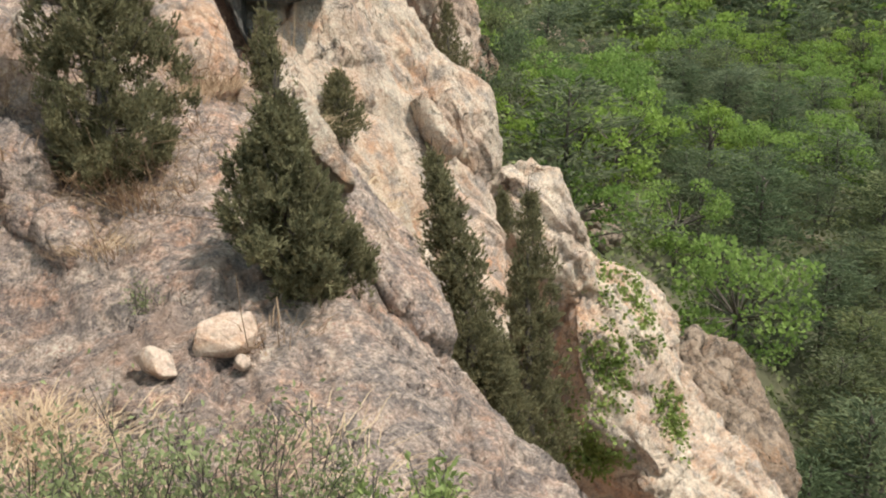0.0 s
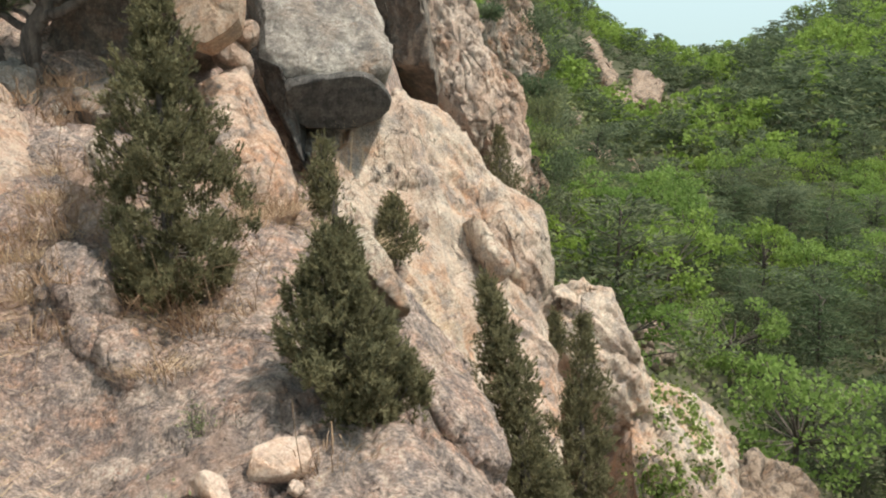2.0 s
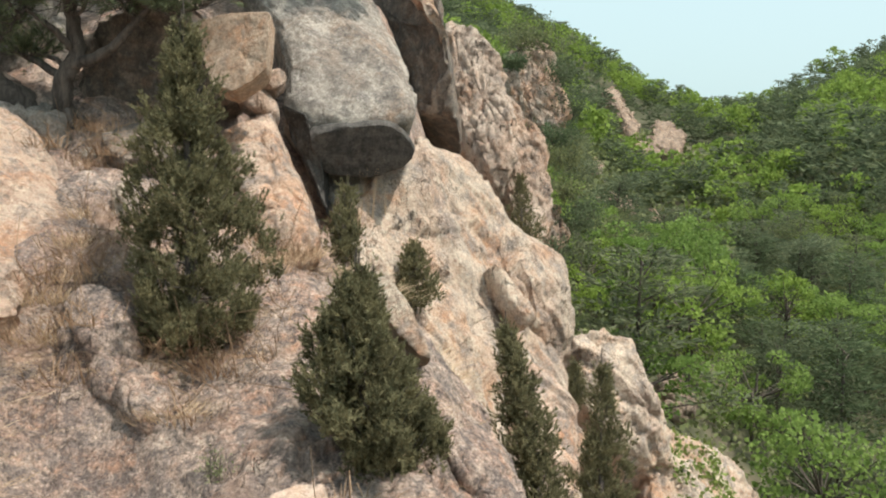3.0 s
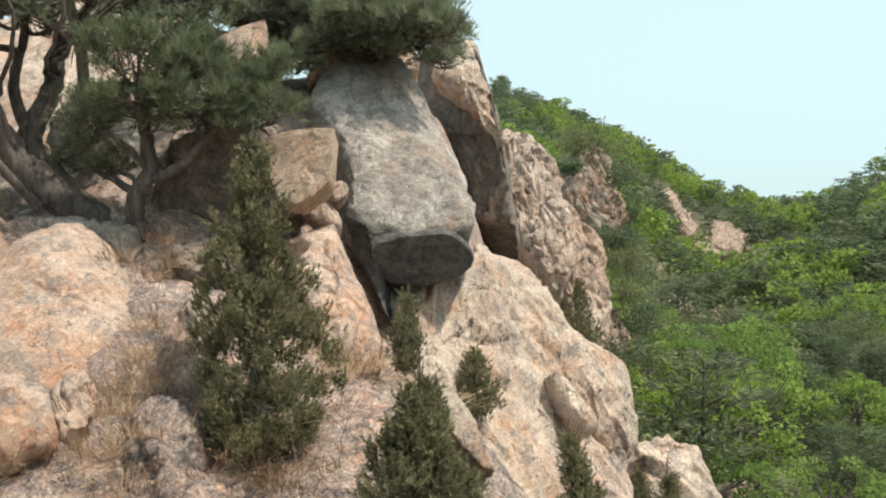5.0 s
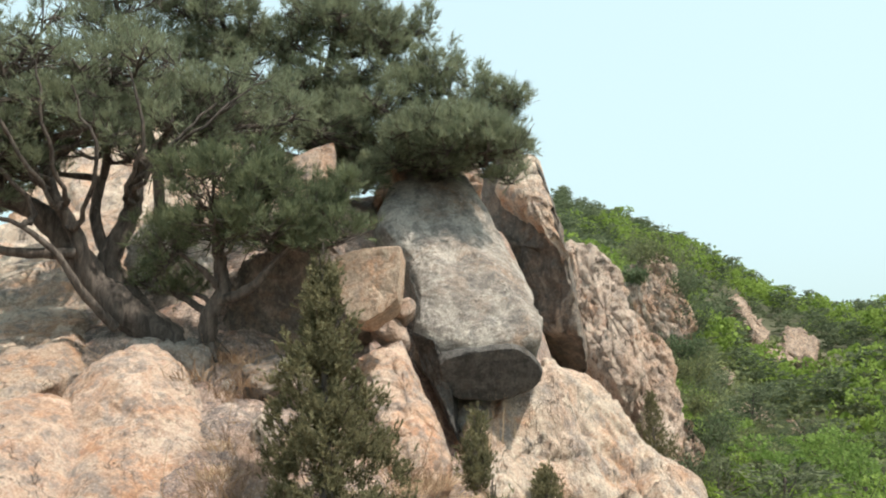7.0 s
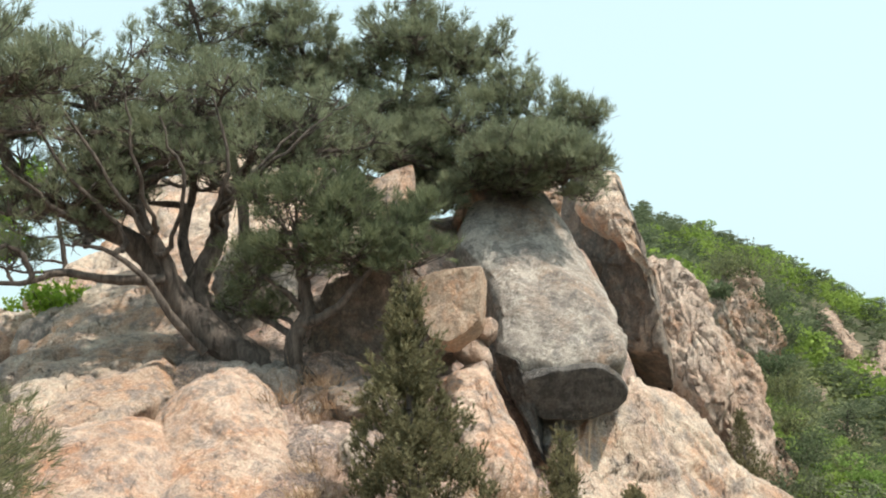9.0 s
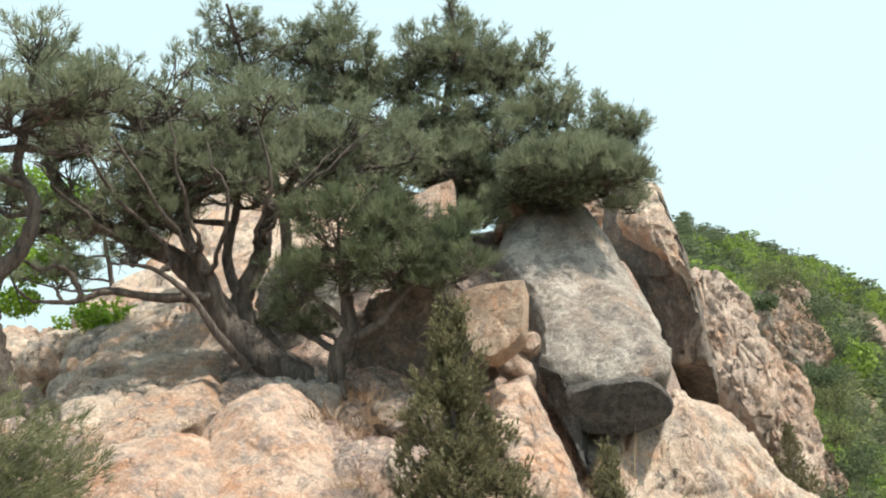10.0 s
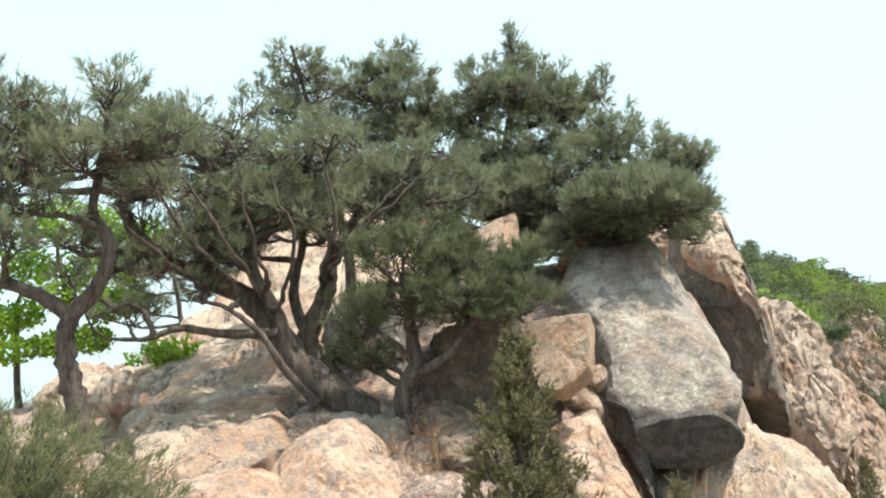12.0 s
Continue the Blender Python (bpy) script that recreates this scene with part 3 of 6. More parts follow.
rock("boulder", "dark low rock at the pine roots", [(-3.92, 11.09, 0.29), (-3.73, 11.36, 0.45), (-3.40, 11.46, 0.40), (-3.15, 11.12, 0.18), (-3.55, 10.79, 0.06)], 0.2, 0.6, ROCK_GREY, 0.6, 18, 0.08, 0.6, res=0.34)
rock("boulder", "dark low rock at the pine roots", [(-3.44, 11.34, 0.32), (-3.23, 11.61, 0.46), (-2.97, 11.58, 0.31), (-2.84, 11.20, 0.08), (-3.14, 11.02, 0.05)], 0.2, 0.6, ROCK_GREY, 0.6, 19, 0.08, 0.6, res=0.34)

# the shelf under the pines
rock("rock_slab", "smooth pale granite slab with shallow joints", [(-6.58, 11.18, 0.17), (-6.91, 12.37, 0.49), (-6.95, 13.79, 0.95), (-5.98, 13.69, 1.00), (-4.86, 13.07, 0.81), (-4.15, 11.74, 0.41), (-4.29, 10.95, 0.07), (-4.64, 10.16, -0.29), (-5.67, 10.08, -0.40)], 0.25, 2.0, ROCK_PALE, 0.75, 20, 0.10, 1.2, chip=0.55, blocks=0.6, crease=0.2, joints=0.8)
rock("rock_slab", "broad granite slab in dappled pine shade", [(-7.92, 13.86, 0.68), (-8.18, 15.37, 1.55), (-7.52, 16.19, 2.10), (-6.79, 16.78, 2.47), (-5.75, 16.31, 2.45), (-4.58, 15.20, 1.69), (-4.03, 13.34, 0.84), (-4.65, 12.73, 0.52), (-6.01, 13.15, 0.65)], 0.3, 3.0, ROCK_PALE, 0.75, 21, 0.10, 1.6, chip=0.55, blocks=0.6, crease=0.2, joints=0.8)
rock("rock_slope", "pale granite slope rising behind the pines", [(-9.43, 16.60, 1.74), (-9.09, 17.90, 2.55), (-8.68, 19.10, 3.49), (-7.95, 20.30, 4.82), (-6.86, 20.90, 5.84), (-4.77, 20.84, 5.20), (-3.12, 20.20, 4.78), (-2.78, 18.55, 2.96), (-4.09, 16.92, 1.73), (-5.72, 16.47, 1.44), (-7.27, 16.42, 1.32)], 0.35, 3.0, ROCK_PALE, 0.5, 22, 0.11, 1.6, skirt=0.0, facets=0, chip=0.9, blocks=0.7)
rock("boulder", "grey boulder in shade behind the pine trunks", [(-4.71, 13.60, 1.46), (-4.69, 14.05, 2.15), (-4.18, 14.16, 2.45), (-3.60, 14.15, 2.16), (-3.27, 13.49, 1.44), (-3.76, 12.98, 1.09)], 0.5, 1.4, ROCK_GREY, 0.8, 23, 0.10, 1.0, res=0.54)
# added rock; its dark colour paints the shaded hollow between the trunks
rock("boulder", "added dark rock standing in for the shaded hollow between the pine trunks", [(-4.13, 12.70, 0.77), (-4.10, 12.90, 1.38), (-3.74, 13.00, 1.79), (-3.27, 12.90, 1.62), (-3.05, 12.60, 1.00), (-3.19, 12.40, 0.48), (-3.68, 12.40, 0.44)], 0.15, 1.0, ROCK_DARK, 0.6, 65, 0.08, 0.8, res=0.5, skirt=0.1)
rock("boulder", "low rock at the back of the shelf", [(-11.08, 15.98, 1.05), (-10.95, 16.62, 1.50), (-10.41, 17.29, 1.70), (-9.52, 17.47, 1.55), (-9.04, 16.41, 1.05), (-9.86, 15.72, 0.85)], 0.4, 1.6, ROCK_PALE, 0.7, 24, 0.14, 0.9, res=0.8)
rock("boulder", "low rock at the back of the shelf", [(-9.47, 15.24, 1.05), (-9.24, 15.92, 1.36), (-8.63, 16.04, 1.28), (-7.92, 15.54, 1.00), (-8.08, 14.68, 0.80), (-8.80, 14.50, 0.86)], 0.4, 1.2, ROCK_PALE, 0.6, 25, 0.14, 0.9, res=0.47)
rock("boulder", "brown rock beside a green bush", [(-8.06, 14.35, 0.83), (-8.02, 14.90, 1.32), (-7.62, 15.32, 1.53), (-7.03, 14.75, 1.09), (-7.07, 13.86, 0.66)], 0.3, 1.0, ROCK_GREY, 0.65, 26, 0.12, 0.9, res=0.47)

# the buttress and the blocks leaning on it
rock("rock_block", "rough pinkish granite block with a flat face", [(-1.39, 11.00, 1.44), (-1.02, 10.93, 1.52), (-0.62, 10.85, 1.54), (-0.63, 10.80, 1.23), (-0.66, 10.80, 0.93), (-0.81, 10.82, 0.79), (-1.01, 10.86, 0.68), (-1.24, 10.92, 0.74), (-1.36, 11.00, 1.08)], 0.03, 0.45, ROCK_TAN, 0.14, 27, 0.03, 0.3, res=1.1, crease=0.3, facets=0, joints=0.2, blocks=0.2, sharp=True, chip=0.8)
# deep shade painted by the dark granite, on top of the undercut tilt
rock("boulder", "brown rock wall coloured dark for deep pine shade", [(-2.95, 11.93, 1.25), (-2.25, 11.63, 1.72), (-1.42, 11.44, 1.74), (-1.16, 11.86, 0.71), (-1.72, 12.21, 0.40), (-2.70, 12.23, 0.40)], 0.12, 1.6, ROCK_DARK, 0.6, 28, 0.08, 1.0, res=0.54)
rock("stone", "wedged stone under the block", [(-1.15, 11.96, 0.72), (-0.96, 11.96, 0.85), (-0.71, 11.99, 0.76), (-0.59, 11.91, 0.54), (-0.59, 11.92, 0.34), (-0.85, 11.89, 0.49)], 0.15, 0.5, ROCK_PINK, 0.6, 29, 0.05, 0.4, res=0.42, group="wedged stones")
rock("stone", "wedged stone under the block", [(-0.85, 11.87, 0.84), (-0.75, 11.96, 1.03), (-0.54, 11.97, 1.06), (-0.48, 11.99, 0.90), (-0.63, 11.90, 0.73)], 0.12, 0.4, ROCK_PINK, 0.6, 30, 0.05, 0.4, res=0.34, group="wedged stones")
rock("rock_pillar", "leaning granite pillar beside a dark fissure", [(-1.25, 11.76, 0.30), (-1.17, 11.97, 0.48), (-0.86, 11.99, 0.57), (-0.64, 11.91, 0.37), (-0.46, 11.63, -0.11), (-0.18, 11.02, -0.62), (-0.00, 10.29, -0.99), (-0.41, 9.76, -1.17), (-0.87, 10.58, -0.65), (-1.09, 11.18, -0.11)], 0.3, 1.6, ROCK_PINK, 0.65, 31, 0.06, 0.9, chip=0.5, flute=1.6, blocks=0.4, along=0.12, crease=0.1, joints=0.6)
rock("cliff_buttress", "smooth grey granite buttress ending above an undercut block", [(-1.26, 14.01, 2.16), (-1.09, 15.08, 3.10), (-0.49, 15.46, 3.36), (0.08, 15.49, 3.25), (0.50, 15.04, 2.42), (0.86, 14.33, 1.58), (1.02, 13.37, 0.95), (1.06, 12.29, 0.45), (0.76, 12.21, 0.31), (0.26, 12.23, 0.29), (-0.24, 12.33, 0.31), (-0.56, 12.51, 0.59), (-0.54, 12.88, 1.00), (-0.69, 13.42, 1.59)], 0.4, 2.6, ROCK_GREY, 0.55, 32, 0.06, 1.2, cut=[((0.33, 12.02, 0.50), (0.0, -0.45, -0.9))], crease=0.2, facets=1, chip=0.5, blocks=0.5, joints=0.6, flute=0.3, res=1.2, category="cliff", kind="structure")
# black from lichen and from the overhang's shade put into the colour
rock("rock_block", "undercut granite block jutting from the buttress, black with lichen and painted shade", [(-0.24, 12.24, 0.42), (0.27, 12.12, 0.47), (0.76, 12.10, 0.50), (0.98, 12.14, 0.38), (1.12, 12.26, 0.14), (0.92, 12.46, -0.06), (0.49, 12.58, -0.14), (-0.06, 12.60, -0.10), (-0.20, 12.50, 0.10)], 0.30, 1.4, ROCK_BLACK, 0.45, 60, 0.05, 0.6, res=1.2, facets=0, crease=0.3, joints=0.4, blocks=0.3, flute=0.1, chip=0.9, cut=[((0.33, 12.02, 0.36), (0.0, -0.84, -0.54))])
# black here paints the shadow inside the fissure
rock("rock_block", "split flake beside the undercut block, coloured black for the fissure shadow", [(-0.57, 12.40, 0.65), (-0.26, 12.17, 0.53), (-0.09, 12.24, 0.17), (-0.01, 12.23, -0.33), (0.06, 12.02, -0.74), (-0.09, 12.12, -0.61), (-0.32, 12.33, -0.10), (-0.50, 12.42, 0.28)], 0.02, 1.0, ROCK_BLACK, 0.35, 61, 0.06, 0.6, res=0.7, facets=0, sharp=True)
rock("cliff_buttress", "shaded recess under the undercut block", [(-0.42, 13.38, -0.05), (0.05, 13.59, 0.11), (1.09, 13.74, 0.27), (1.22, 13.43, -0.21), (0.96, 13.03, -0.81), (0.48, 12.44, -1.06), (0.12, 12.37, -0.76)], 0.12, 1.5, ROCK_GREY, 0.5, 62, 0.06, 0.9, facets=2, category="cliff", kind="structure")
rock("cliff_buttress", "pale granite slope below the undercut block", [(1.49, 15.06, 0.48), (2.02, 15.41, 0.20), (2.81, 15.58, -0.69), (3.14, 15.49, -1.33), (3.45, 15.50, -1.56), (3.58, 15.18, -2.25), (3.65, 14.61, -3.06), (3.60, 13.63, -3.70), (3.54, 12.82, -4.29), (3.19, 11.56, -4.97), (2.25, 10.82, -4.63), (1.46, 10.58, -3.26), (0.84, 10.94, -2.03), (0.34, 11.47, -1.25), (0.11, 12.22, -0.63), (0.59, 12.92, -0.43), (1.07, 13.50, 0.11)], 0.14, 3.0, ROCK_PALE, 0.55, 33, 0.10, 1.3, facets=3, joints=1.2, blocks=0.8, chip=0.95, crease=0.15, res=1.8, category="cliff", kind="structure")
rock("cliff_buttress", "rounded pale nose of the buttress", [(2.54, 15.11, -0.90), (3.07, 15.50, -1.26), (3.56, 15.59, -1.50), (3.77, 15.46, -2.20), (3.76, 15.13, -2.94), (3.19, 14.30, -3.08), (2.70, 13.90, -2.40), (2.44, 14.16, -1.60)], 0.5, 2.5, ROCK_PALE, 0.7, 34, 0.10, 1.0, facets=4, category="cliff", kind="structure", chip=0.7, blocks=0.5)
rock("rock_flake", "thin pale flake standing off the buttress", [(2.16, 13.30, -1.45), (2.25, 13.28, -1.51), (2.52, 13.19, -1.89), (2.75, 13.10, -2.19), (2.63, 12.90, -2.28), (2.35, 12.91, -1.93)], 0.25, 0.5, ROCK_PALE, 0.5, 64, 0.04, 0.5, res=0.5, facets=1)
rock("cliff_buttress", "salmon granite face in the gully", [(2.18, 12.71, -2.66), (2.90, 13.17, -2.76), (3.30, 12.92, -3.43), (3.40, 12.61, -4.06), (3.15, 11.70, -4.66), (2.49, 11.37, -4.51), (2.25, 12.13, -3.29)], 0.25, 2.0, ROCK_PINK, 0.45, 36, 0.08, 1.0, category="cliff", kind="structure")
rock("boulder", "small triangular rock at the foot of the pine crown", [(-2.49, 13.90, 3.20), (-2.14, 14.00, 3.41), (-1.83, 14.10, 3.54), (-1.78, 14.00, 3.26), (-1.78, 13.90, 2.94), (-2.14, 13.80, 2.86), (-2.40, 13.80, 2.92)], 0.10, 0.8, ROCK_PINK, 0.25, 37, 0.03, 0.5, res=0.6, crease=0.2, facets=0, blocks=0.2, joints=0.2, sharp=True, skirt=0.0, chip=0.6)
rock("rock_ledge", "brown ledge under the overhanging pine", [(-1.51, 14.62, 2.74), (-1.18, 15.15, 3.28), (-0.48, 15.93, 3.61), (0.46, 16.51, 3.76), (0.52, 16.22, 3.20), (-0.66, 14.96, 2.84)], 0.4, 2.0, ROCK_PINK, 0.6, 38, 0.10, 0.9)
# the wall's shade is painted: dark granite here, pale on its crest
rock("cliff_wall", "tall rock wall coloured dark for its shade", [(0.24, 20.20, 4.20), (0.89, 19.85, 4.74), (1.44, 19.41, 4.73), (1.79, 18.90, 4.12), (2.03, 18.47, 3.07), (2.27, 18.21, 1.76), (2.33, 18.08, 0.47), (2.04, 18.40, 0.49), (1.22, 19.20, 1.42), (0.84, 19.70, 2.14), (0.43, 20.00, 2.93)], 0.12, 3.0, ROCK_DARK, 0.4, 39, 0.09, 1.1, facets=1, flute=1.2, along=0.16, chip=0.7, category="cliff", kind="structure")
# same wall again in pale granite, so the crest reads as sunlit
rock("cliff_wall", "rounded crest of the rock wall coloured pale for sunlight", [(0.70, 19.53, 3.91), (1.25, 19.63, 4.74), (1.71, 19.25, 4.46), (1.93, 18.62, 3.45), (2.12, 18.08, 2.22), (1.85, 18.07, 2.49), (1.50, 18.70, 3.19)], 0.3, 1.8, ROCK_PALE, 0.7, 40, 0.09, 1.0, res=0.8, category="cliff", kind="structure")
def rib(corners, seed, swell):
    rock("cliff_ridge", "fluted pink granite rib dropping to the woods", corners, swell, 5.0, ROCK_FAR, 0.45, seed, 0.19, 0.95, stretch=(1.4, 1.2, 0.9), joints=1.0, blocks=0.5, facets=3, res=1.05, chip=0.9, flute=0.9, along=0.05, crease=0.05, category="cliff", kind="structure", group="fluted ribs")


rib([(3.63, 31.07, 4.31), (4.04, 31.12, 4.42), (4.53, 31.04, 4.27), (4.96, 30.68, 3.57), (5.25, 30.20, 2.67), (5.51, 29.65, 1.66), (5.57, 29.00, 0.52), (5.13, 28.20, -0.83), (4.53, 28.40, -0.51), (4.06, 28.95, 0.41), (3.60, 29.50, 1.37), (3.56, 30.30, 2.83)], 41, 0.5)
rib([(5.63, 34.82, 3.32), (6.05, 34.60, 2.86), (6.55, 34.18, 1.99), (6.99, 33.88, 1.38), (7.36, 33.52, 0.66), (7.55, 33.10, -0.17), (7.56, 32.60, -1.13), (7.29, 31.90, -2.42), (6.68, 31.50, -3.13), (6.10, 31.90, -2.43), (5.66, 32.70, -0.96), (5.32, 33.50, 0.59), (5.27, 34.10, 1.80)], 42, 0.6)
rib([(7.72, 45.00, 4.80), (8.50, 45.34, 5.76), (9.40, 45.42, 6.00), (9.85, 45.34, 5.78), (10.25, 44.90, 4.56), (10.56, 44.50, 3.47), (10.75, 44.05, 2.27), (10.26, 43.70, 1.34), (9.49, 43.75, 1.46), (8.75, 44.00, 2.11), (8.04, 44.50, 3.43)], 48, 0.7)
rib([(8.62, 38.35, -1.88), (9.02, 38.50, -1.55), (9.23, 38.25, -2.10), (9.33, 37.85, -2.97), (8.87, 37.60, -3.50), (8.46, 37.80, -3.08)], 47, 0.5)

rock("cliff_spur", "pale cracked granite spur above the valley", [(4.46, 18.20, -3.36), (5.23, 18.75, -3.25), (5.97, 18.98, -3.70), (6.44, 19.17, -4.65), (6.85, 19.35, -5.51), (7.33, 19.52, -6.21), (6.14, 18.14, -6.60), (5.37, 17.73, -5.25), (4.63, 17.62, -4.41)], 0.6, 3.0, ROCK_PALE, 0.65, 43, 0.13, 1.2, category="cliff", kind="structure")
rock("cliff_spur", "pale cracked granite spur grown with creeper", [(5.81, 18.63, -5.40), (7.41, 20.15, -5.87), (8.82, 21.60, -6.65), (9.60, 22.10, -7.59), (9.77, 21.56, -8.84), (9.42, 20.26, -9.48), (8.71, 18.13, -9.57), (7.22, 16.36, -9.56), (6.39, 16.51, -8.36), (5.92, 17.44, -6.59)], 0.8, 4.0, ROCK_PALE, 0.65, 44, 0.13, 1.3, category="cliff", kind="structure")
rock("cliff_spur", "foot of the pale granite spur", [(9.63, 21.56, -8.98), (10.34, 21.49, -9.76), (11.21, 21.18, -10.77), (11.84, 20.49, -11.42), (12.57, 19.58, -12.22), (10.99, 17.93, -12.14), (7.98, 16.55, -10.74), (6.86, 16.70, -9.22), (8.11, 18.70, -8.98)], 0.8, 4.0, ROCK_PALE, 0.65, 45, 0.14, 1.3, category="cliff", kind="structure")
rock("cliff_ridge", "brown eroded cliff among the trees", [(15.63, 34.69, -13.18), (17.78, 35.87, -13.54), (19.37, 35.76, -14.77), (19.91, 34.73, -16.42), (20.68, 33.51, -17.95), (20.36, 31.56, -19.42), (17.17, 28.99, -18.16), (15.52, 30.15, -15.48), (15.09, 32.14, -14.29)], 1.2, 6.0, ROCK_BROWN, 0.6, 46, 0.16, 2.2, stretch=(1.4, 1.2, 0.7), joints=1.4, blocks=0.3, chip=0.7, flute=2.4, along=0.10, category="cliff", kind="structure")

# bare rock on the far mountain
def outcrop(corners, seed, tall):
    rock("rock_outcrop", "pale bare rock outcrop in the far woods", corners, 0.3 * tall, 5.0, ROCK_BROWN, 0.3, seed, 0.17, 2.4, group="far outcrops", res=0.55, facets=6, joints=1.5, blocks=1.4, sharp=True, chip=2.0, flute=0.8)


outcrop([(60.71, 218.85, 18.27), (66.13, 228.49, 19.49), (62.20, 200.76, 10.80), (58.49, 181.34, 5.46), (55.86, 182.23, 6.57), (58.66, 200.88, 12.60)], 81, 5.0)
outcrop([(68.91, 204.64, 10.40), (74.09, 210.63, 10.95), (70.40, 190.56, 6.85), (64.42, 174.55, 3.17), (58.40, 169.28, 2.58), (59.36, 179.74, 4.87)], 82, 5.0)
outcrop([(55.21, 176.76, 4.80), (59.67, 180.66, 5.11), (58.04, 168.23, 2.37), (52.37, 160.21, 1.03)], 83, 4.0)
outcrop([(34.86, 131.87, 1.64), (38.77, 140.30, 1.99), (36.35, 128.89, -0.30), (33.52, 124.13, -0.65)], 84, 1.5)
outcrop([(26.92, 98.74, -3.13), (35.10, 119.60, -3.24), (39.33, 122.88, -4.64), (32.66, 105.04, -5.20), (26.06, 92.66, -4.30)], 85, 3.0)
outcrop([(40.84, 123.04, -5.37), (43.26, 125.82, -5.35), (40.61, 114.29, -7.69), (33.35, 98.87, -6.93)], 86, 3.0)
outcrop([(44.38, 122.76, -6.67), (47.33, 123.77, -6.74), (46.85, 117.15, -8.94), (44.22, 118.48, -7.98)], 87, 2.5)
outcrop([(18.41, 51.20, -11.88), (19.92, 53.00, -12.15), (19.35, 49.95, -12.76), (17.56, 47.31, -12.38)], 88, 1.2)


# ---- plants: building blocks ----
class Bag:
    """Gathers triangles and quads of one mesh."""

    def __init__(self):
        self.v, self.f, self.n = [], [], 0

    def add(self, v, f):
        v, f = np.asarray(v, dtype=np.float32), np.asarray(f, dtype=np.int32)
        if f.shape[1] == 4:
            f = np.vstack([f[:, :3], f[:, [0, 2, 3]]])
        self.v.append(v)
        self.f.append(f + self.n)
        self.n += len(v)

    def mesh(self, name, mat, smooth=True):
        return mesh(name, np.vstack(self.v), np.vstack(self.f), mat, smooth)


def unit(v):
    v = np.asarray(v, dtype=float)
    return v / (np.linalg.norm(v, axis=-1, keepdims=True) + 1e-9)


def bend(points, n=14, wobble=0.0, r=None):
    """A smooth line through the points (Catmull-Rom)."""
    p = np.array(points, dtype=float)
    p = np.vstack([2 * p[0] - p[1], p, 2 * p[-1] - p[-2]])
    out = []
    seg = len(p) - 3
    for t in np.linspace(0, seg - 1e-6, n):
        i = int(t)
        f = t - i
        a, b, c, d = p[i:i + 4]
        out.append(0.5 * (2 * b + (c - a) * f + (2 * a - 5 * b + 4 * c - d) * f * f + (3 * b - a - 3 * c + d) * f ** 3))
    out = np.array(out)
    if wobble and r is not None:
        out[1:-1] += r.normal(0, wobble, (n - 2, 3))
    return out


def tube(bag, line, r0, r1, sides=8, knobs=0.0, seed=0):
    n = len(line)
    tan = unit(np.gradient(line, axis=0))
    main = unit(line[-1] - line[0])
    ref = np.array([[0.05, 1.0, 0.03]]) if abs(main[1]) < 0.75 else np.array([[0.7, 0.0, 0.7]])
    a = unit(np.cross(tan, ref))
    b = np.cross(tan, a)
    th = np.linspace(0, 2 * math.pi, sides, endpoint=False)
    rad = np.linspace(r0, r1, n)[:, None]
    if knobs:
        rad = rad * (1 + knobs * fbm(np.stack([np.repeat(np.arange(n), sides) * 0.7, np.tile(th, n) * 1.3, np.full(n * sides, seed * 3.1)], 1), 2, seed).reshape(n, sides))
    v = line[:, None] + rad[..., None] * (a[:, None] * np.cos(th)[None, :, None] + b[:, None] * np.sin(th)[None, :, None])
    i = np.arange(n - 1)[:, None] * sides
    j = np.arange(sides)[None]
    k = (j + 1) % sides
    bag.add(v.reshape(-1, 3), np.stack([i + j, i + k, i + sides + k, i + sides + j], 2).reshape(-1, 4))


def frames_of(axis, r):
    """For each axis two crosswise directions at a random turn."""
    ref = unit(r.normal(size=axis.shape))
    a = unit(np.cross(axis, ref))
    return a, np.cross(axis, a)


def needles(bag, at, axis, r, count=24, length=0.09, width=0.006, shoot=0.12, open_=0.8):
    """A bottle brush of needles on each shoot."""
    n = len(at)
    a, b = frames_of(axis, r)
    th = r.uniform(0, 2 * math.pi, (n, count))
    along = r.uniform(0, 1, (n, count))
    spread = open_ * r.uniform(0.6, 1.25, (n, count)) * (1.15 - 0.5 * along)
    side = a[:, None] * np.cos(th)[..., None] + b[:, None] * np.sin(th)[..., None]
    way = unit(axis[:, None] * np.cos(spread)[..., None] + side * np.sin(spread)[..., None])
    root = at[:, None] + axis[:, None] * (along * shoot)[..., None]
    tip = root + way * (length * r.uniform(0.7, 1.15, (n, count)))[..., None]
    flat = unit(np.cross(way, r.normal(size=way.shape))) * width * 0.5
    v = np.stack([root - flat, root + flat, tip], 2).reshape(-1, 3)
    bag.add(v, np.arange(len(v)).reshape(-1, 3))


def leaves(bag, at, way, r, size=0.05, wide=0.5, fold=0.15):
    """A folded lozenge for each leaf."""
    n = len(at)
    s = (size * r.uniform(0.65, 1.25, n))[:, None]
    a, b = frames_of(way, r)
    v = np.stack([at, at + way * s * 0.5 + a * s * wide * 0.5 + b * s * fold, at + way * s, at + way * s * 0.5 - a * s * wide * 0.5 + b * s * fold], 1).reshape(-1, 3)
    i = np.arange(n)[:, None] * 4
    bag.add(v, np.vstack([i + np.array([[0, 1, 2]]), i + np.array([[0, 2, 3]])]))


def root_of(name, place, label, category, group=""):
    e = new(name)
    e.location = place
    e.empty_display_size = 0.2
    bpy.context.view_layer.update()
    return tagged(e, label, category, group)


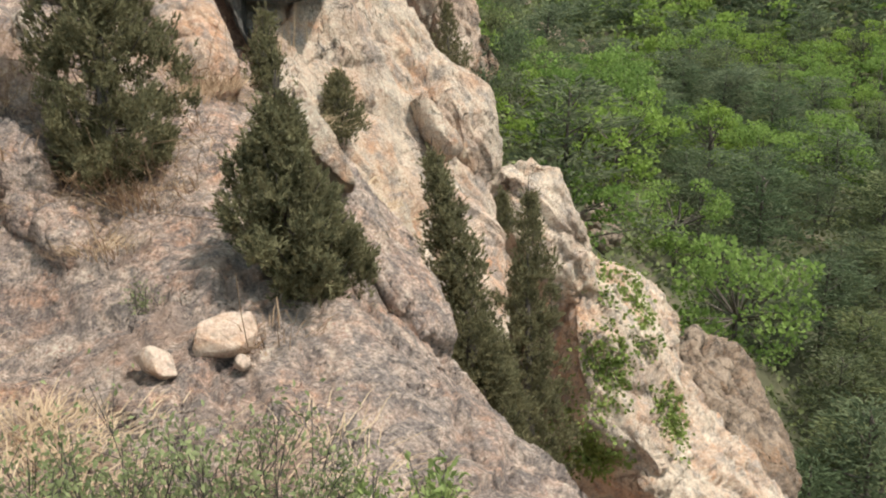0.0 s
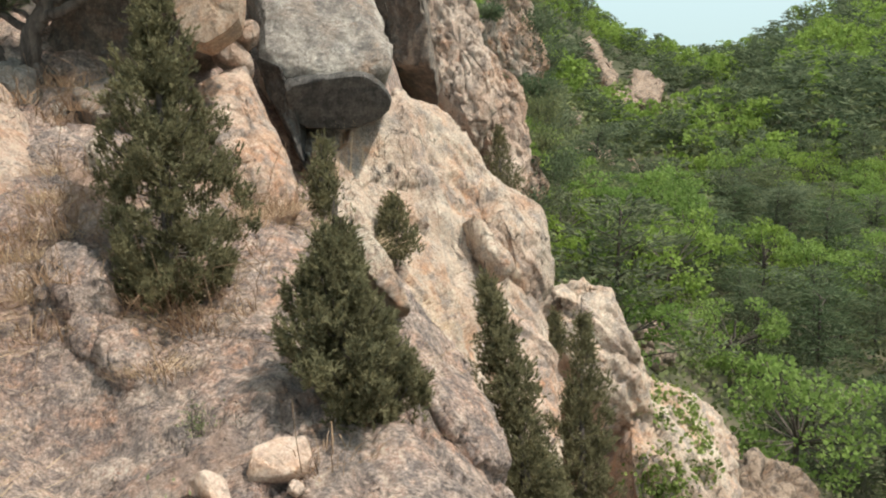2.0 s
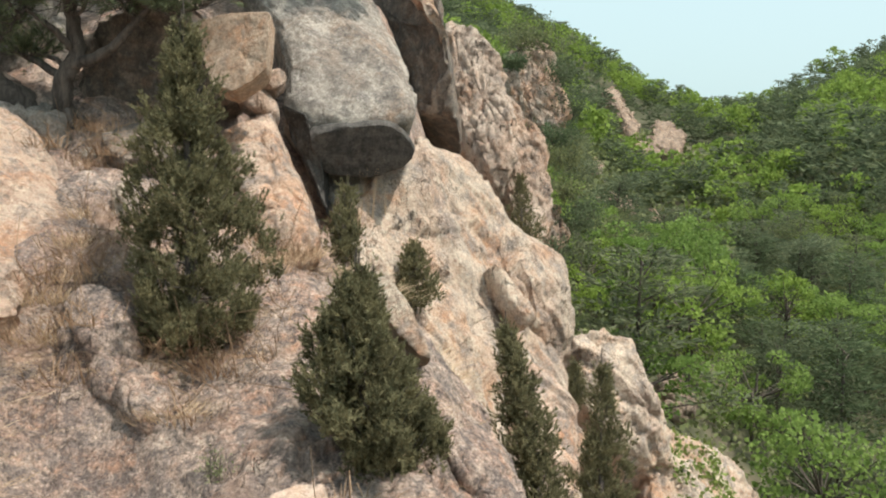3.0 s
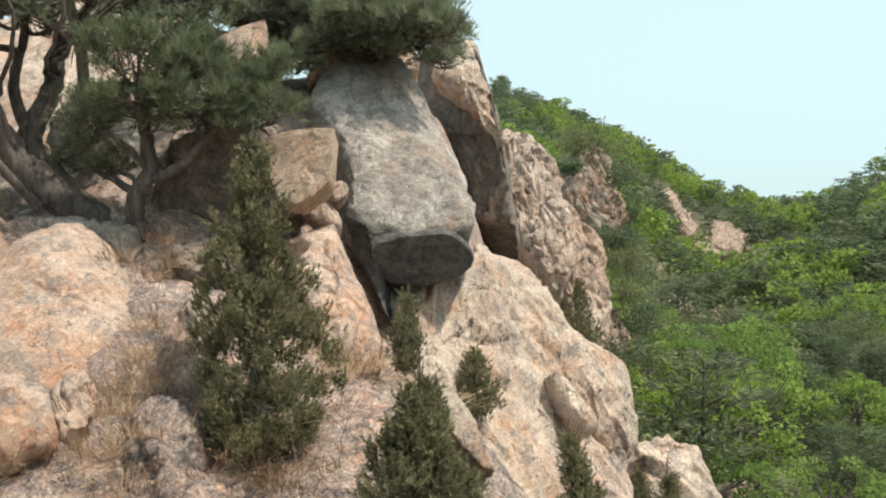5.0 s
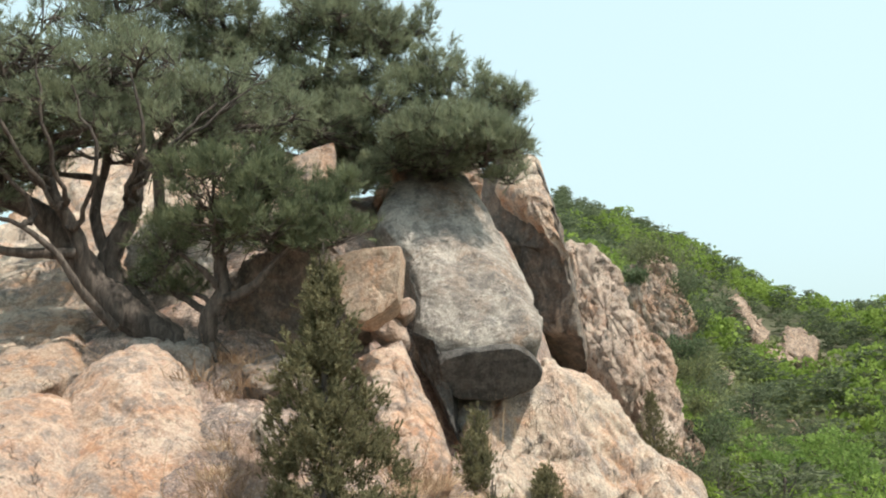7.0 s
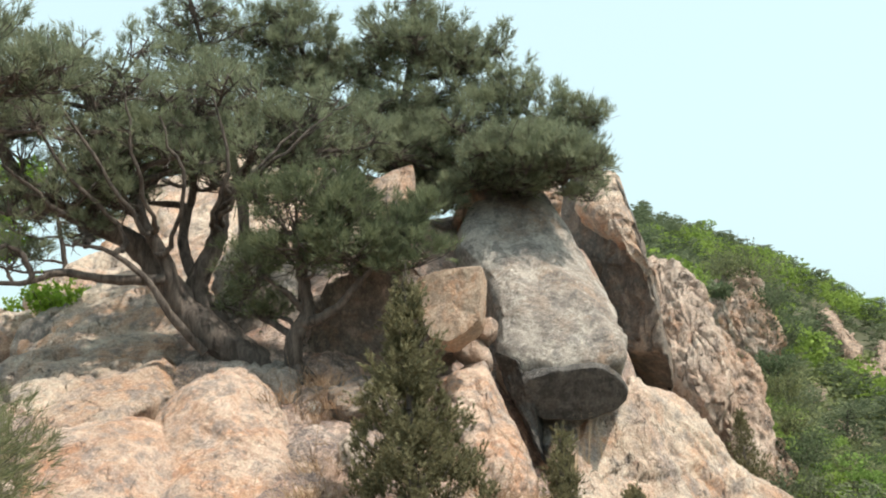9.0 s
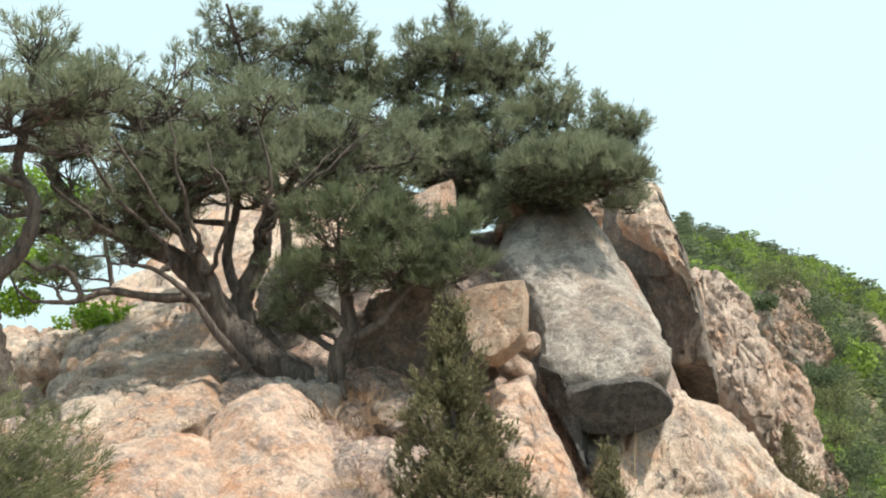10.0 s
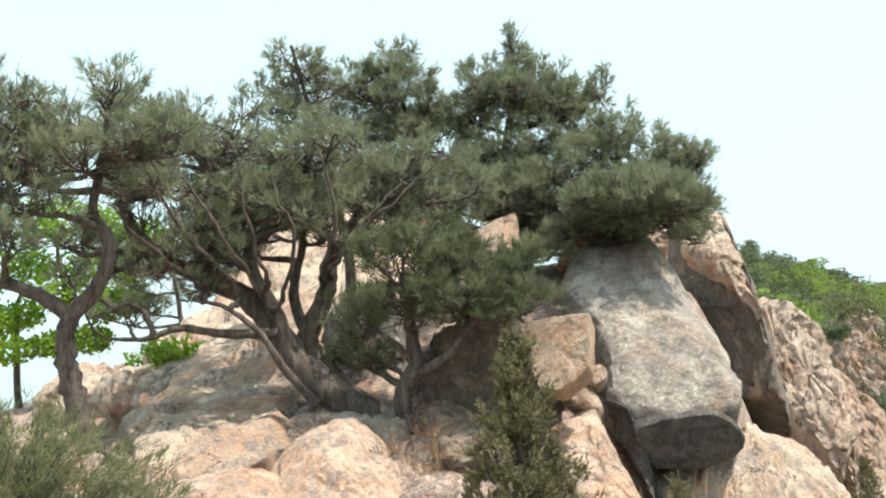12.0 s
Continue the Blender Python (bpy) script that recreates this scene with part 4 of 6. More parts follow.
def in_ball(r, n, hollow=0.0):
    d = unit(r.normal(size=(n, 3)))
    return d * (hollow + (1 - hollow) * r.uniform(0, 1, (n, 1)) ** 0.4)


def pine(label, trunks, pads, seed, density=1.0, needle=0.09, thick=1.0, group="pines", fill=(), boughs=(), leaf=None):
    """A pine: trunks are (radius at the foot, at the top, places); pads are (place, half width, half height) of its foliage."""
    r = np.random.default_rng(seed)
    root = root_of("pine_tree", trunks[0][2][0], label, "tree", group)
    lines = []
    foot = Vector(trunks[0][2][0])
    hit, spot, *_ = scene.ray_cast(bpy.context.evaluated_depsgraph_get(), foot + Vector((0, 0, 0.25)), Vector((0, 0, -1)))
    for k, (r0, r1, pts) in enumerate(trunks):
        if k == 0 and hit and (foot - spot).length > 0.05:
            pts = [tuple(spot - Vector((0, 0, 0.05)))] + list(pts)
        line = bend(pts, 30, 0.035 * r1 + 0.03 * r0, r)
        lines.append((line, np.linspace(r0, r1, len(line))))
        bag = Bag()
        tube(bag, line, r0, r1, 12, 0.2, seed + k)
        if k == 0:
            for a in range(5):
                th = a * 1.26 + r.uniform(-0.3, 0.3)
                out = np.array((math.cos(th), math.sin(th), 0))
                tube(bag, bend([line[0] + np.array((0, 0, 0.12)) + out * r0 * 0.4, line[0] + out * r0 * 1.6 - np.array((0, 0, 0.02)), line[0] + out * r0 * 3.0 - np.array((0, 0, 0.15))], 6), r0 * 0.45, r0 * 0.15, 7, 0.2, seed)
        child("trunk", bag.mesh("trunk", BARK), root)
    allp = np.vstack([l[len(l) // 4:] for l, _ in lines])
    allr = np.concatenate([w[len(w) // 4:] for _, w in lines])
    pads = list(pads)
    for pts in boughs:
        start = allp[int(np.argmin(np.linalg.norm(allp - np.array(pts[0]), axis=1)))]
        bag = Bag()
        tube(bag, bend([tuple(start)] + list(pts), 16, 0.02, r), 0.046, 0.012, 6, 0.3, seed)
        child("bough", bag.mesh("bough", BARK), root)
    for heart, half, number, wide in fill:
        for q in in_ball(r, number, 0.2):
            w = wide * r.uniform(0.75, 1.25)
            pads.append((np.array(heart) + q * np.array(half), w, w * r.uniform(0.5, 0.7)))
    for c, rx, rz in pads:
        c = np.array(c)
        below = c[2] - allp[:, 2]
        cost = np.linalg.norm(allp - c, axis=1) + np.where(below < 0.15, 0.8 * (0.15 - below), 0)
        k = int(np.argmin(cost))
        span = np.linalg.norm(c - allp[k])
        wood = Bag()
        mid = allp[k] * 0.5 + c * 0.5 + np.array((0, 0, -0.08 * span)) + r.normal(0, 0.06 * span + 0.01, 3)
        line = bend([allp[k], mid, c + np.array((0, 0, -0.3 * rz)), c + unit(c - allp[k]) * rx * 0.6], 12, 0.008, r)
        r0 = min(allr[k] * 0.65, 0.020 + 0.022 * span) * thick
        tube(wood, line, r0, 0.006, 6, 0.15, seed)
        green = Bag()
        n_sub = max(6, int(19 * density * (rx / 0.5) ** 1.3))
        ends = in_ball(r, n_sub, 0.35) * np.array((rx, rx, rz)) * 1.0 + c
        ends[:, 2] += 0.25 * rz
        spots, ways = [], []
        for e in ends:
            s = line[r.integers(4, 11)]
            sub = bend([s, s * 0.45 + e * 0.55 + np.array((0, 0, -0.12 * rz)) + r.normal(0, 0.03, 3), e], 4)
            tube(wood, sub, 0.011 * thick, 0.004, 3)
            n_t = max(6, int(15 * density))
            f = r.uniform(0.62, 1.0, n_t)
            p = np.stack([np.interp(f * 3, np.arange(4), sub[:, a]) for a in range(3)], 1)
            w = unit(unit(e - s) * 0.5 + np.array((0, 0, 0.75)) + r.normal(0, 0.5, (n_t, 3)))
            off = r.uniform(0.02, 0.12, (n_t, 1))
            q = p + w * off
            for a, b in zip(p[::14], q[::14]):
                tube(wood, np.stack([a, b]), 0.003, 0.002, 3)
            spots.append(q)
            ways.append(w)
        for _ in range(7):
            s = line[r.integers(3, 10)]
            e = s + unit(r.normal(size=3) + np.array((0, 0, 0.9))) * r.uniform(0.25, 0.6)
            tube(wood, bend([s, s * 0.5 + e * 0.5 + r.normal(0, 0.05, 3), e], 4), 0.009, 0.003, 3)
        needles(green, np.vstack(spots), np.vstack(ways), r, 11, needle * 1.15, 0.0095, 0.10, 0.7)
        limb = child("limb", wood.mesh("limb", BARK), root)
        child("needles", green.mesh("needles", leaf or PINE_LEAF, False), limb, "dense tufts of dark green needles", "stuff")
    return root


def juniper(label, base, top, width, seed, sprays=2600, low=0.75, lean=(0, 0, 0), rise=0.9):
    """A juniper: a tapering cone of upright scaly sprays round a thin trunk; low is where along its height, from the top, it is widest."""
    r = np.random.default_rng(seed)
    base, top = np.array(base), np.array(top)
    root = root_of("juniper", base, label, "shrub", "junipers")
    h = np.linalg.norm(top - base)
    bag = Bag()
    line = bend([base - np.array((0, 0, 0.08)), base * 0.55 + top * 0.45 + np.array(lean), top], 12)
    tube(bag, line, 0.035 + 0.012 * h, 0.006, 7, 0.2, seed)
    arms = Bag()
    t = r.uniform(0, 1, 50)
    prof = lambda s: width * np.clip(np.where(s < low, (s / low) ** rise, 1 - 0.75 * ((s - low) / (1 - low + 1e-6)) ** 2), 0.03, 1)
    for s in t:
        a = np.array([np.interp((1 - s) * 11, np.arange(12), line[:, k]) for k in range(3)])
        th = r.uniform(0, 6.28)
        w = prof(np.array(s)) * r.uniform(0.6, 0.95)
        tube(arms, bend([a, a + np.array((math.cos(th) * w * 0.6, math.sin(th) * w * 0.6, 0.02)), a + np.array((math.cos(th) * w, math.sin(th) * w, 0.12 + 0.2 * w))], 5), 0.008, 0.003, 4)
    child("trunk", bag.mesh("trunk", BARK), root)
    child("branchwork", arms.mesh("branchwork", BARK), root, kind="stuff")
    n_c = int(150 + 60 * h)
    s = r.uniform(0.02, 1, n_c) ** 0.75
    th = r.uniform(0, 6.28, n_c)
    rad = prof(s) * (1 - r.uniform(0, 1, n_c) ** 1.8 * 0.85) * r.uniform(0.75, 1.18, n_c)
    rad = rad * (0.95 + 0.55 * fbm(np.stack([np.cos(th) * 1.6, np.sin(th) * 1.6, s * h * 2.2], 1), 2, seed))
    ax = np.stack([np.interp((1 - s) * 11, np.arange(12), line[:, k]) for k in range(3)], 1)
    cen = ax + np.stack([np.cos(th) * rad, np.sin(th) * rad, 0 * s], 1)
    per = max(5, int(1.7 * sprays / n_c))
    at = np.repeat(cen, per, 0) + r.normal(0, 1, (n_c * per, 3)) * np.array((0.036, 0.036, 0.05))
    out = np.repeat(np.stack([np.cos(th), np.sin(th), 0 * s], 1), per, 0)
    way = unit(out * 0.45 + np.array((0, 0, 0.85)) + r.normal(0, 0.4, at.shape))
    green = Bag()
    needles(green, at, way, r, 11, 0.040, 0.0125, 0.065, 0.75)
    child("foliage", green.mesh("foliage", JUNIPER_LEAF, False), root, "dense scaly olive-green sprays", "stuff")
    return root


def leafy_shrub(name, label, base, stems, height_, spread, seed, leaf=0.03, mat=None, per=34, wide=0.45, category="shrub", bushy=0.035):
    r = np.random.default_rng(seed)
    base = np.array(base)
    root = root_of(name, base, label, category)
    wood, green = Bag(), Bag()
    for _ in range(stems):
        th, w = r.uniform(0, 6.28), spread * r.uniform(0.1, 1) ** 0.6
        foot = base + np.array((math.cos(th) * w * 0.3, math.sin(th) * w * 0.3, -0.05))
        tip = base + np.array((math.cos(th) * w, math.sin(th) * w, height_ * r.uniform(0.55, 1.0)))
        line = bend([foot, foot * 0.5 + tip * 0.5 + r.normal(0, 0.04, 3), tip], 8)
        tube(wood, line, 0.004, 0.0015, 4)
        f = r.uniform(0.25, 1, per)
        p = np.stack([np.interp(f * 7, np.arange(8), line[:, k]) for k in range(3)], 1) + r.normal(0, bushy, (per, 3))
        for e, q in zip(f[::5], p[::5]):
            k = int(e * 7)
            tube(wood, np.stack([line[max(0, k - 1)], q]), 0.002, 0.001, 3)
        leaves(green, p, unit(r.normal(0, 0.7, (per, 3)) + np.array((0, 0, 0.6))), r, leaf, wide)
    child("stem", wood.mesh("stem", TWIG), root, kind="stuff")
    child("leaves", green.mesh("leaves", mat or BUSH_LEAF, False), root, kind="stuff")
    return root


def grass_tuft(bag, base, n, length, spread, r, width=0.006, droop=0.6, flat=0.1):
    base = np.array(base)
    th = r.uniform(0, 6.28, n)
    out = np.stack([np.cos(th), np.sin(th), 0 * th], 1)
    lean = (spread * r.uniform(flat, 1.0, n))[:, None]
    ln = (length * r.uniform(0.45, 1.1, n))[:, None]
    foot = base + out * r.uniform(0, 0.3, (n, 1)) * spread * 0.5
    up = unit(out * lean + np.array((0, 0, 1.0)))
    a = foot + up * ln * 0.5
    b = a + unit(up + out * droop * lean * 2 + np.array((0, 0, -droop * 0.5))) * ln * 0.5
    side = np.stack([-np.sin(th + 0.6), np.cos(th + 0.6), 0 * th], 1) * width * 0.5
    v = np.stack([foot - side, foot + side, a - side * 0.8, a + side * 0.8, b], 1).reshape(-1, 3)
    i = np.arange(n)[:, None] * 5
    bag.add(v, np.vstack([i + np.array([[0, 1, 3]]), i + np.array([[0, 3, 2]]), i + np.array([[2, 3, 4]])]))


# ---- pines on the shelf ----
pine("gnarled pine with a forked trunk on the shelf edge", [
    (0.135, 0.09, [(-5.99, 9.56, 0.10), (-6.11, 9.46, 0.70), (-6.19, 9.36, 1.24), (-6.14, 9.34, 1.55)]),
    (0.10, 0.04, [(-6.15, 9.34, 1.54), (-5.82, 9.37, 1.91), (-5.72, 9.33, 2.34), (-5.88, 9.25, 2.71), (-5.69, 9.13, 3.44)]),
    (0.09, 0.04, [(-6.15, 9.34, 1.54), (-6.40, 9.26, 1.74), (-6.73, 9.12, 1.89), (-7.10, 8.95, 2.03), (-6.93, 8.77, 3.11)])], [
    ((-6.45, 8.59, 3.83), 0.42, 0.34), ((-5.57, 9.00, 3.94), 0.45, 0.28), ((-5.81, 8.92, 3.13), 0.7, 0.3), ((-6.38, 8.67, 3.10), 0.5, 0.32), ((-5.49, 9.43, 3.62), 0.42, 0.3),
    ((-7.06, 8.53, 3.49), 0.5, 0.5), ((-6.22, 8.69, 2.60), 0.5, 0.2), ((-5.51, 9.83, 3.10), 0.4, 0.3), ((-6.23, 9.10, 3.60), 0.45, 0.25), ((-6.76, 8.49, 2.77), 0.4, 0.22), ((-6.42, 8.64, 2.24), 0.4, 0.2), ((-6.34, 9.52, 2.42), 0.35, 0.18), ((-6.87, 8.79, 2.36), 0.4, 0.2), ((-6.53, 9.11, 2.98), 0.45, 0.2)], 101, 0.78, thick=1.3, fill=(((-6.16, 8.96, 3.42), (1.35, 0.7, 0.85), 11, 0.36), ((-7.16, 10.64, 3.89), (1.4, 0.9, 0.8), 10, 0.42)))
pine("large many-stemmed pine leaning over the granite slab", [
    (0.25, 0.06, [(-3.34, 11.94, 0.40), (-4.04, 11.87, 0.84), (-4.54, 11.86, 1.33), (-4.91, 11.87, 1.83), (-5.23, 11.68, 2.15), (-5.81, 11.36, 2.39), (-6.26, 11.06, 2.66), (-6.46, 10.80, 3.21)]),
    (0.21, 0.05, [(-3.46, 12.11, 0.42), (-4.17, 12.12, 1.08), (-4.40, 12.10, 1.53), (-4.18, 12.19, 2.14), (-4.10, 12.22, 2.69), (-3.72, 12.30, 3.31)]),
    (0.13, 0.035, [(-3.94, 12.01, 0.66), (-4.48, 11.79, 1.21), (-4.65, 11.65, 1.79), (-4.92, 11.56, 2.30), (-5.09, 11.49, 2.83), (-5.46, 11.19, 3.69)]),
    (0.09, 0.03, [(-4.40, 12.10, 1.53), (-4.66, 12.23, 2.17), (-4.55, 12.24, 2.87), (-4.44, 12.02, 3.85)]),
    (0.07, 0.02, [(-4.64, 11.58, 1.56), (-5.18, 11.25, 1.53), (-5.63, 10.91, 1.58), (-5.99, 10.74, 1.45), (-6.38, 10.52, 1.43)]),
    (0.06, 0.02, [(-4.12, 11.64, 0.65), (-4.44, 11.39, 1.07), (-4.72, 11.23, 1.52), (-5.09, 11.02, 1.83), (-5.45, 10.83, 1.92)])], [
    ((-5.60, 10.94, 4.20), 0.5, 0.3), ((-5.11, 11.26, 3.95), 0.6, 0.36), ((-5.70, 10.90, 3.48), 0.6, 0.36), ((-4.78, 11.44, 3.48), 0.55, 0.36), ((-4.40, 11.90, 3.89), 0.6, 0.36),
    ((-3.96, 12.14, 3.61), 0.5, 0.36), ((-6.22, 10.89, 2.95), 0.45, 0.36), ((-5.29, 11.06, 2.82), 0.5, 0.3), ((-4.26, 11.94, 4.26), 0.45, 0.26), ((-3.49, 12.32, 3.46), 0.55, 0.3),
    ((-3.18, 12.39, 3.86), 0.5, 0.28), ((-6.06, 10.94, 3.86), 0.45, 0.3), ((-4.46, 11.46, 3.04), 0.4, 0.22), ((-6.50, 10.75, 2.39), 0.35, 0.25), ((-3.72, 12.31, 2.84), 0.4, 0.2), ((-6.19, 10.81, 1.75), 0.3, 0.14),
    ((-5.00, 11.35, 4.48), 0.4, 0.26), ((-3.86, 12.23, 4.11), 0.5, 0.3), ((-4.90, 11.01, 3.22), 0.5, 0.3), ((-4.15, 11.91, 3.01), 0.45, 0.24), ((-3.26, 12.38, 3.06), 0.45, 0.2), ((-6.34, 10.63, 3.60), 0.4, 0.3), ((-6.48, 10.24, 2.58), 0.4, 0.24), ((-6.17, 10.72, 2.33), 0.38, 0.22), ((-5.70, 10.81, 2.54), 0.42, 0.22), ((-5.51, 11.09, 2.18), 0.35, 0.18), ((-6.58, 10.05, 2.06), 0.32, 0.18), ((-5.02, 11.16, 2.46), 0.35, 0.18), ((-4.47, 11.79, 3.25), 0.45, 0.28), ((-3.97, 12.11, 3.53), 0.45, 0.28), ((-3.47, 12.44, 3.26), 0.4, 0.24), ((-4.33, 12.36, 2.94), 0.4, 0.22), ((-4.62, 11.47, 3.37), 0.45, 0.25), ((-3.56, 11.68, 3.20), 0.45, 0.22), ((-3.04, 12.15, 3.55), 0.45, 0.24), ((-4.77, 11.55, 2.88), 0.4, 0.2), ((-4.14, 11.44, 2.95), 0.4, 0.2), ((-2.69, 12.69, 3.45), 0.4, 0.22)], 102, 0.70, thick=1.5, fill=(((-5.11, 11.48, 3.63), (1.95, 0.8, 0.95), 22, 0.36), ((-2.9, 12.9, 3.75), (0.9, 0.9, 0.4), 16, 0.42), ((-4.6, 13.1, 3.9), (1.5, 0.7, 0.45), 14, 0.45), ((-5.5, 11.3, 2.75), (1.0, 0.5, 0.4), 9, 0.30), ((-6.0, 12.2, 2.6), (0.8, 0.5, 0.35), 7, 0.30), ((-6.38, 13.51, 4.43), (2.3, 1.3, 0.8), 20, 0.44)), boughs=([(-5.00, 11.16, 2.09), (-5.42, 10.61, 2.67), (-5.76, 10.25, 3.28)], [(-4.78, 11.25, 2.13), (-5.08, 10.63, 2.79), (-5.51, 10.29, 3.59)], [(-4.65, 11.28, 2.21), (-4.72, 10.79, 2.81), (-4.81, 10.60, 3.68)], [(-4.50, 11.39, 1.93), (-4.21, 11.04, 2.64), (-4.47, 10.82, 3.44)], [(-4.10, 11.69, 2.33), (-3.77, 11.33, 2.97), (-3.94, 11.13, 3.80)], [(-3.96, 11.72, 2.40), (-3.37, 11.45, 2.98), (-2.96, 11.55, 3.42)], [(-3.92, 11.81, 2.57), (-3.22, 11.57, 3.07), (-2.55, 11.68, 3.66)], [(-5.43, 11.07, 2.09), (-5.87, 10.39, 2.57), (-6.21, 10.08, 2.99)], [(-6.06, 10.68, 1.81), (-6.33, 10.40, 1.85), (-6.57, 10.20, 2.09)]))
pine("small dense pine rooted between the rocks", [
    (0.12, 0.06, [(-2.94, 11.48, 0.39), (-2.92, 11.36, 0.78), (-2.77, 11.37, 1.08), (-2.81, 11.33, 1.45), (-2.84, 11.25, 1.93)]),
    (0.07, 0.03, [(-2.86, 11.36, 0.93), (-2.43, 11.24, 1.09), (-2.17, 11.17, 1.34), (-1.91, 11.08, 1.59)]),
    (0.05, 0.02, [(-2.77, 11.37, 1.08), (-2.97, 11.20, 1.31), (-3.23, 11.10, 1.51)])], [
    ((-2.81, 10.99, 2.23), 0.6, 0.26), ((-2.22, 11.01, 2.27), 0.55, 0.24), ((-1.71, 10.95, 1.96), 0.42, 0.2), ((-1.28, 10.85, 1.66), 0.38, 0.17), ((-2.75, 10.88, 1.77), 0.5, 0.26),
    ((-2.18, 10.90, 1.74), 0.55, 0.24), ((-3.25, 11.05, 2.41), 0.32, 0.2), ((-3.36, 11.07, 1.45), 0.36, 0.36), ((-1.75, 10.90, 1.56), 0.3, 0.15), ((-2.51, 11.09, 2.58), 0.5, 0.18), ((-3.74, 11.86, 1.77), 0.4, 0.32), ((-3.99, 12.16, 1.34), 0.35, 0.3), ((-3.34, 11.64, 1.12), 0.3, 0.25)], 103, 1.1, 0.1, fill=(((-2.32, 11.14, 2.02), (1.05, 0.5, 0.42), 7, 0.34),), leaf=DARK_PINE_LEAF)
pine("tall thin pine behind the others", [
    (0.11, 0.025, [(-4.99, 15.90, 3.16), (-5.12, 15.64, 4.12), (-5.27, 15.29, 5.16), (-5.43, 15.00, 5.80), (-5.62, 14.49, 6.85)])], [
    ((-5.67, 14.49, 6.62), 0.36, 0.28), ((-5.20, 14.75, 6.45), 0.40, 0.28), ((-5.93, 14.66, 6.18), 0.4, 0.32), ((-5.38, 15.13, 6.10), 0.48, 0.36), ((-5.78, 14.70, 5.67), 0.45, 0.32), ((-4.96, 15.28, 5.49), 0.6, 0.45), ((-6.25, 15.00, 5.56), 0.4, 0.25)], 104, 0.75, fill=(((-5.48, 14.98, 6.10), (0.75, 0.6, 1.0), 9, 0.4),))
pine("bushy pine on the crest", [
    (0.12, 0.03, [(-3.43, 16.23, 3.54), (-3.56, 15.96, 4.50), (-3.74, 15.66, 5.36), (-4.05, 15.13, 6.54)])], [
    ((-4.04, 15.09, 6.42), 0.44, 0.22), ((-3.75, 15.33, 6.23), 0.55, 0.35), ((-3.40, 15.55, 5.86), 0.48, 0.4), ((-4.50, 15.27, 6.17), 0.42, 0.4), ((-4.01, 15.35, 5.43), 0.65, 0.48), ((-3.59, 15.42, 4.86), 0.6, 0.45), ((-4.55, 15.28, 6.45), 0.3, 0.22), ((-4.45, 15.47, 5.05), 0.6, 0.4)], 105, 0.95, fill=(((-4.05, 15.50, 5.59), (0.95, 0.8, 1.2), 15, 0.45),))
pine("tall pine with a pointed top on the crest", [
    (0.14, 0.02, [(-2.49, 15.92, 3.32), (-2.27, 15.68, 4.44), (-2.07, 15.43, 5.34), (-1.88, 15.12, 6.12), (-1.93, 14.80, 6.72)])], [
    ((-1.91, 14.87, 6.58), 0.24, 0.22), ((-1.93, 15.05, 6.22), 0.48, 0.26), ((-2.49, 15.07, 6.14), 0.42, 0.28), ((-1.42, 15.22, 6.09), 0.45, 0.28), ((-0.60, 15.29, 5.78), 0.42, 0.32), ((-1.09, 15.32, 5.62), 0.55, 0.32),
    ((-2.03, 15.21, 5.67), 0.75, 0.36), ((-2.69, 15.27, 5.53), 0.55, 0.38), ((-1.47, 15.28, 5.04), 0.65, 0.42), ((-2.21, 15.05, 4.84), 0.75, 0.42), ((-2.89, 15.18, 4.72), 0.55, 0.45), ((-0.74, 15.28, 5.18), 0.45, 0.28), ((-2.41, 15.00, 4.17), 0.7, 0.3), ((-3.14, 14.89, 4.10), 0.5, 0.3), ((-3.09, 13.77, 3.82), 0.5, 0.3), ((-2.48, 14.41, 4.23), 0.5, 0.3), ((-1.76, 14.76, 4.12), 0.5, 0.28), ((-2.76, 13.74, 3.41), 0.45, 0.22)], 106, 1.0, fill=(((-2.05, 15.29, 5.15), (1.05, 0.8, 1.4), 18, 0.48),))
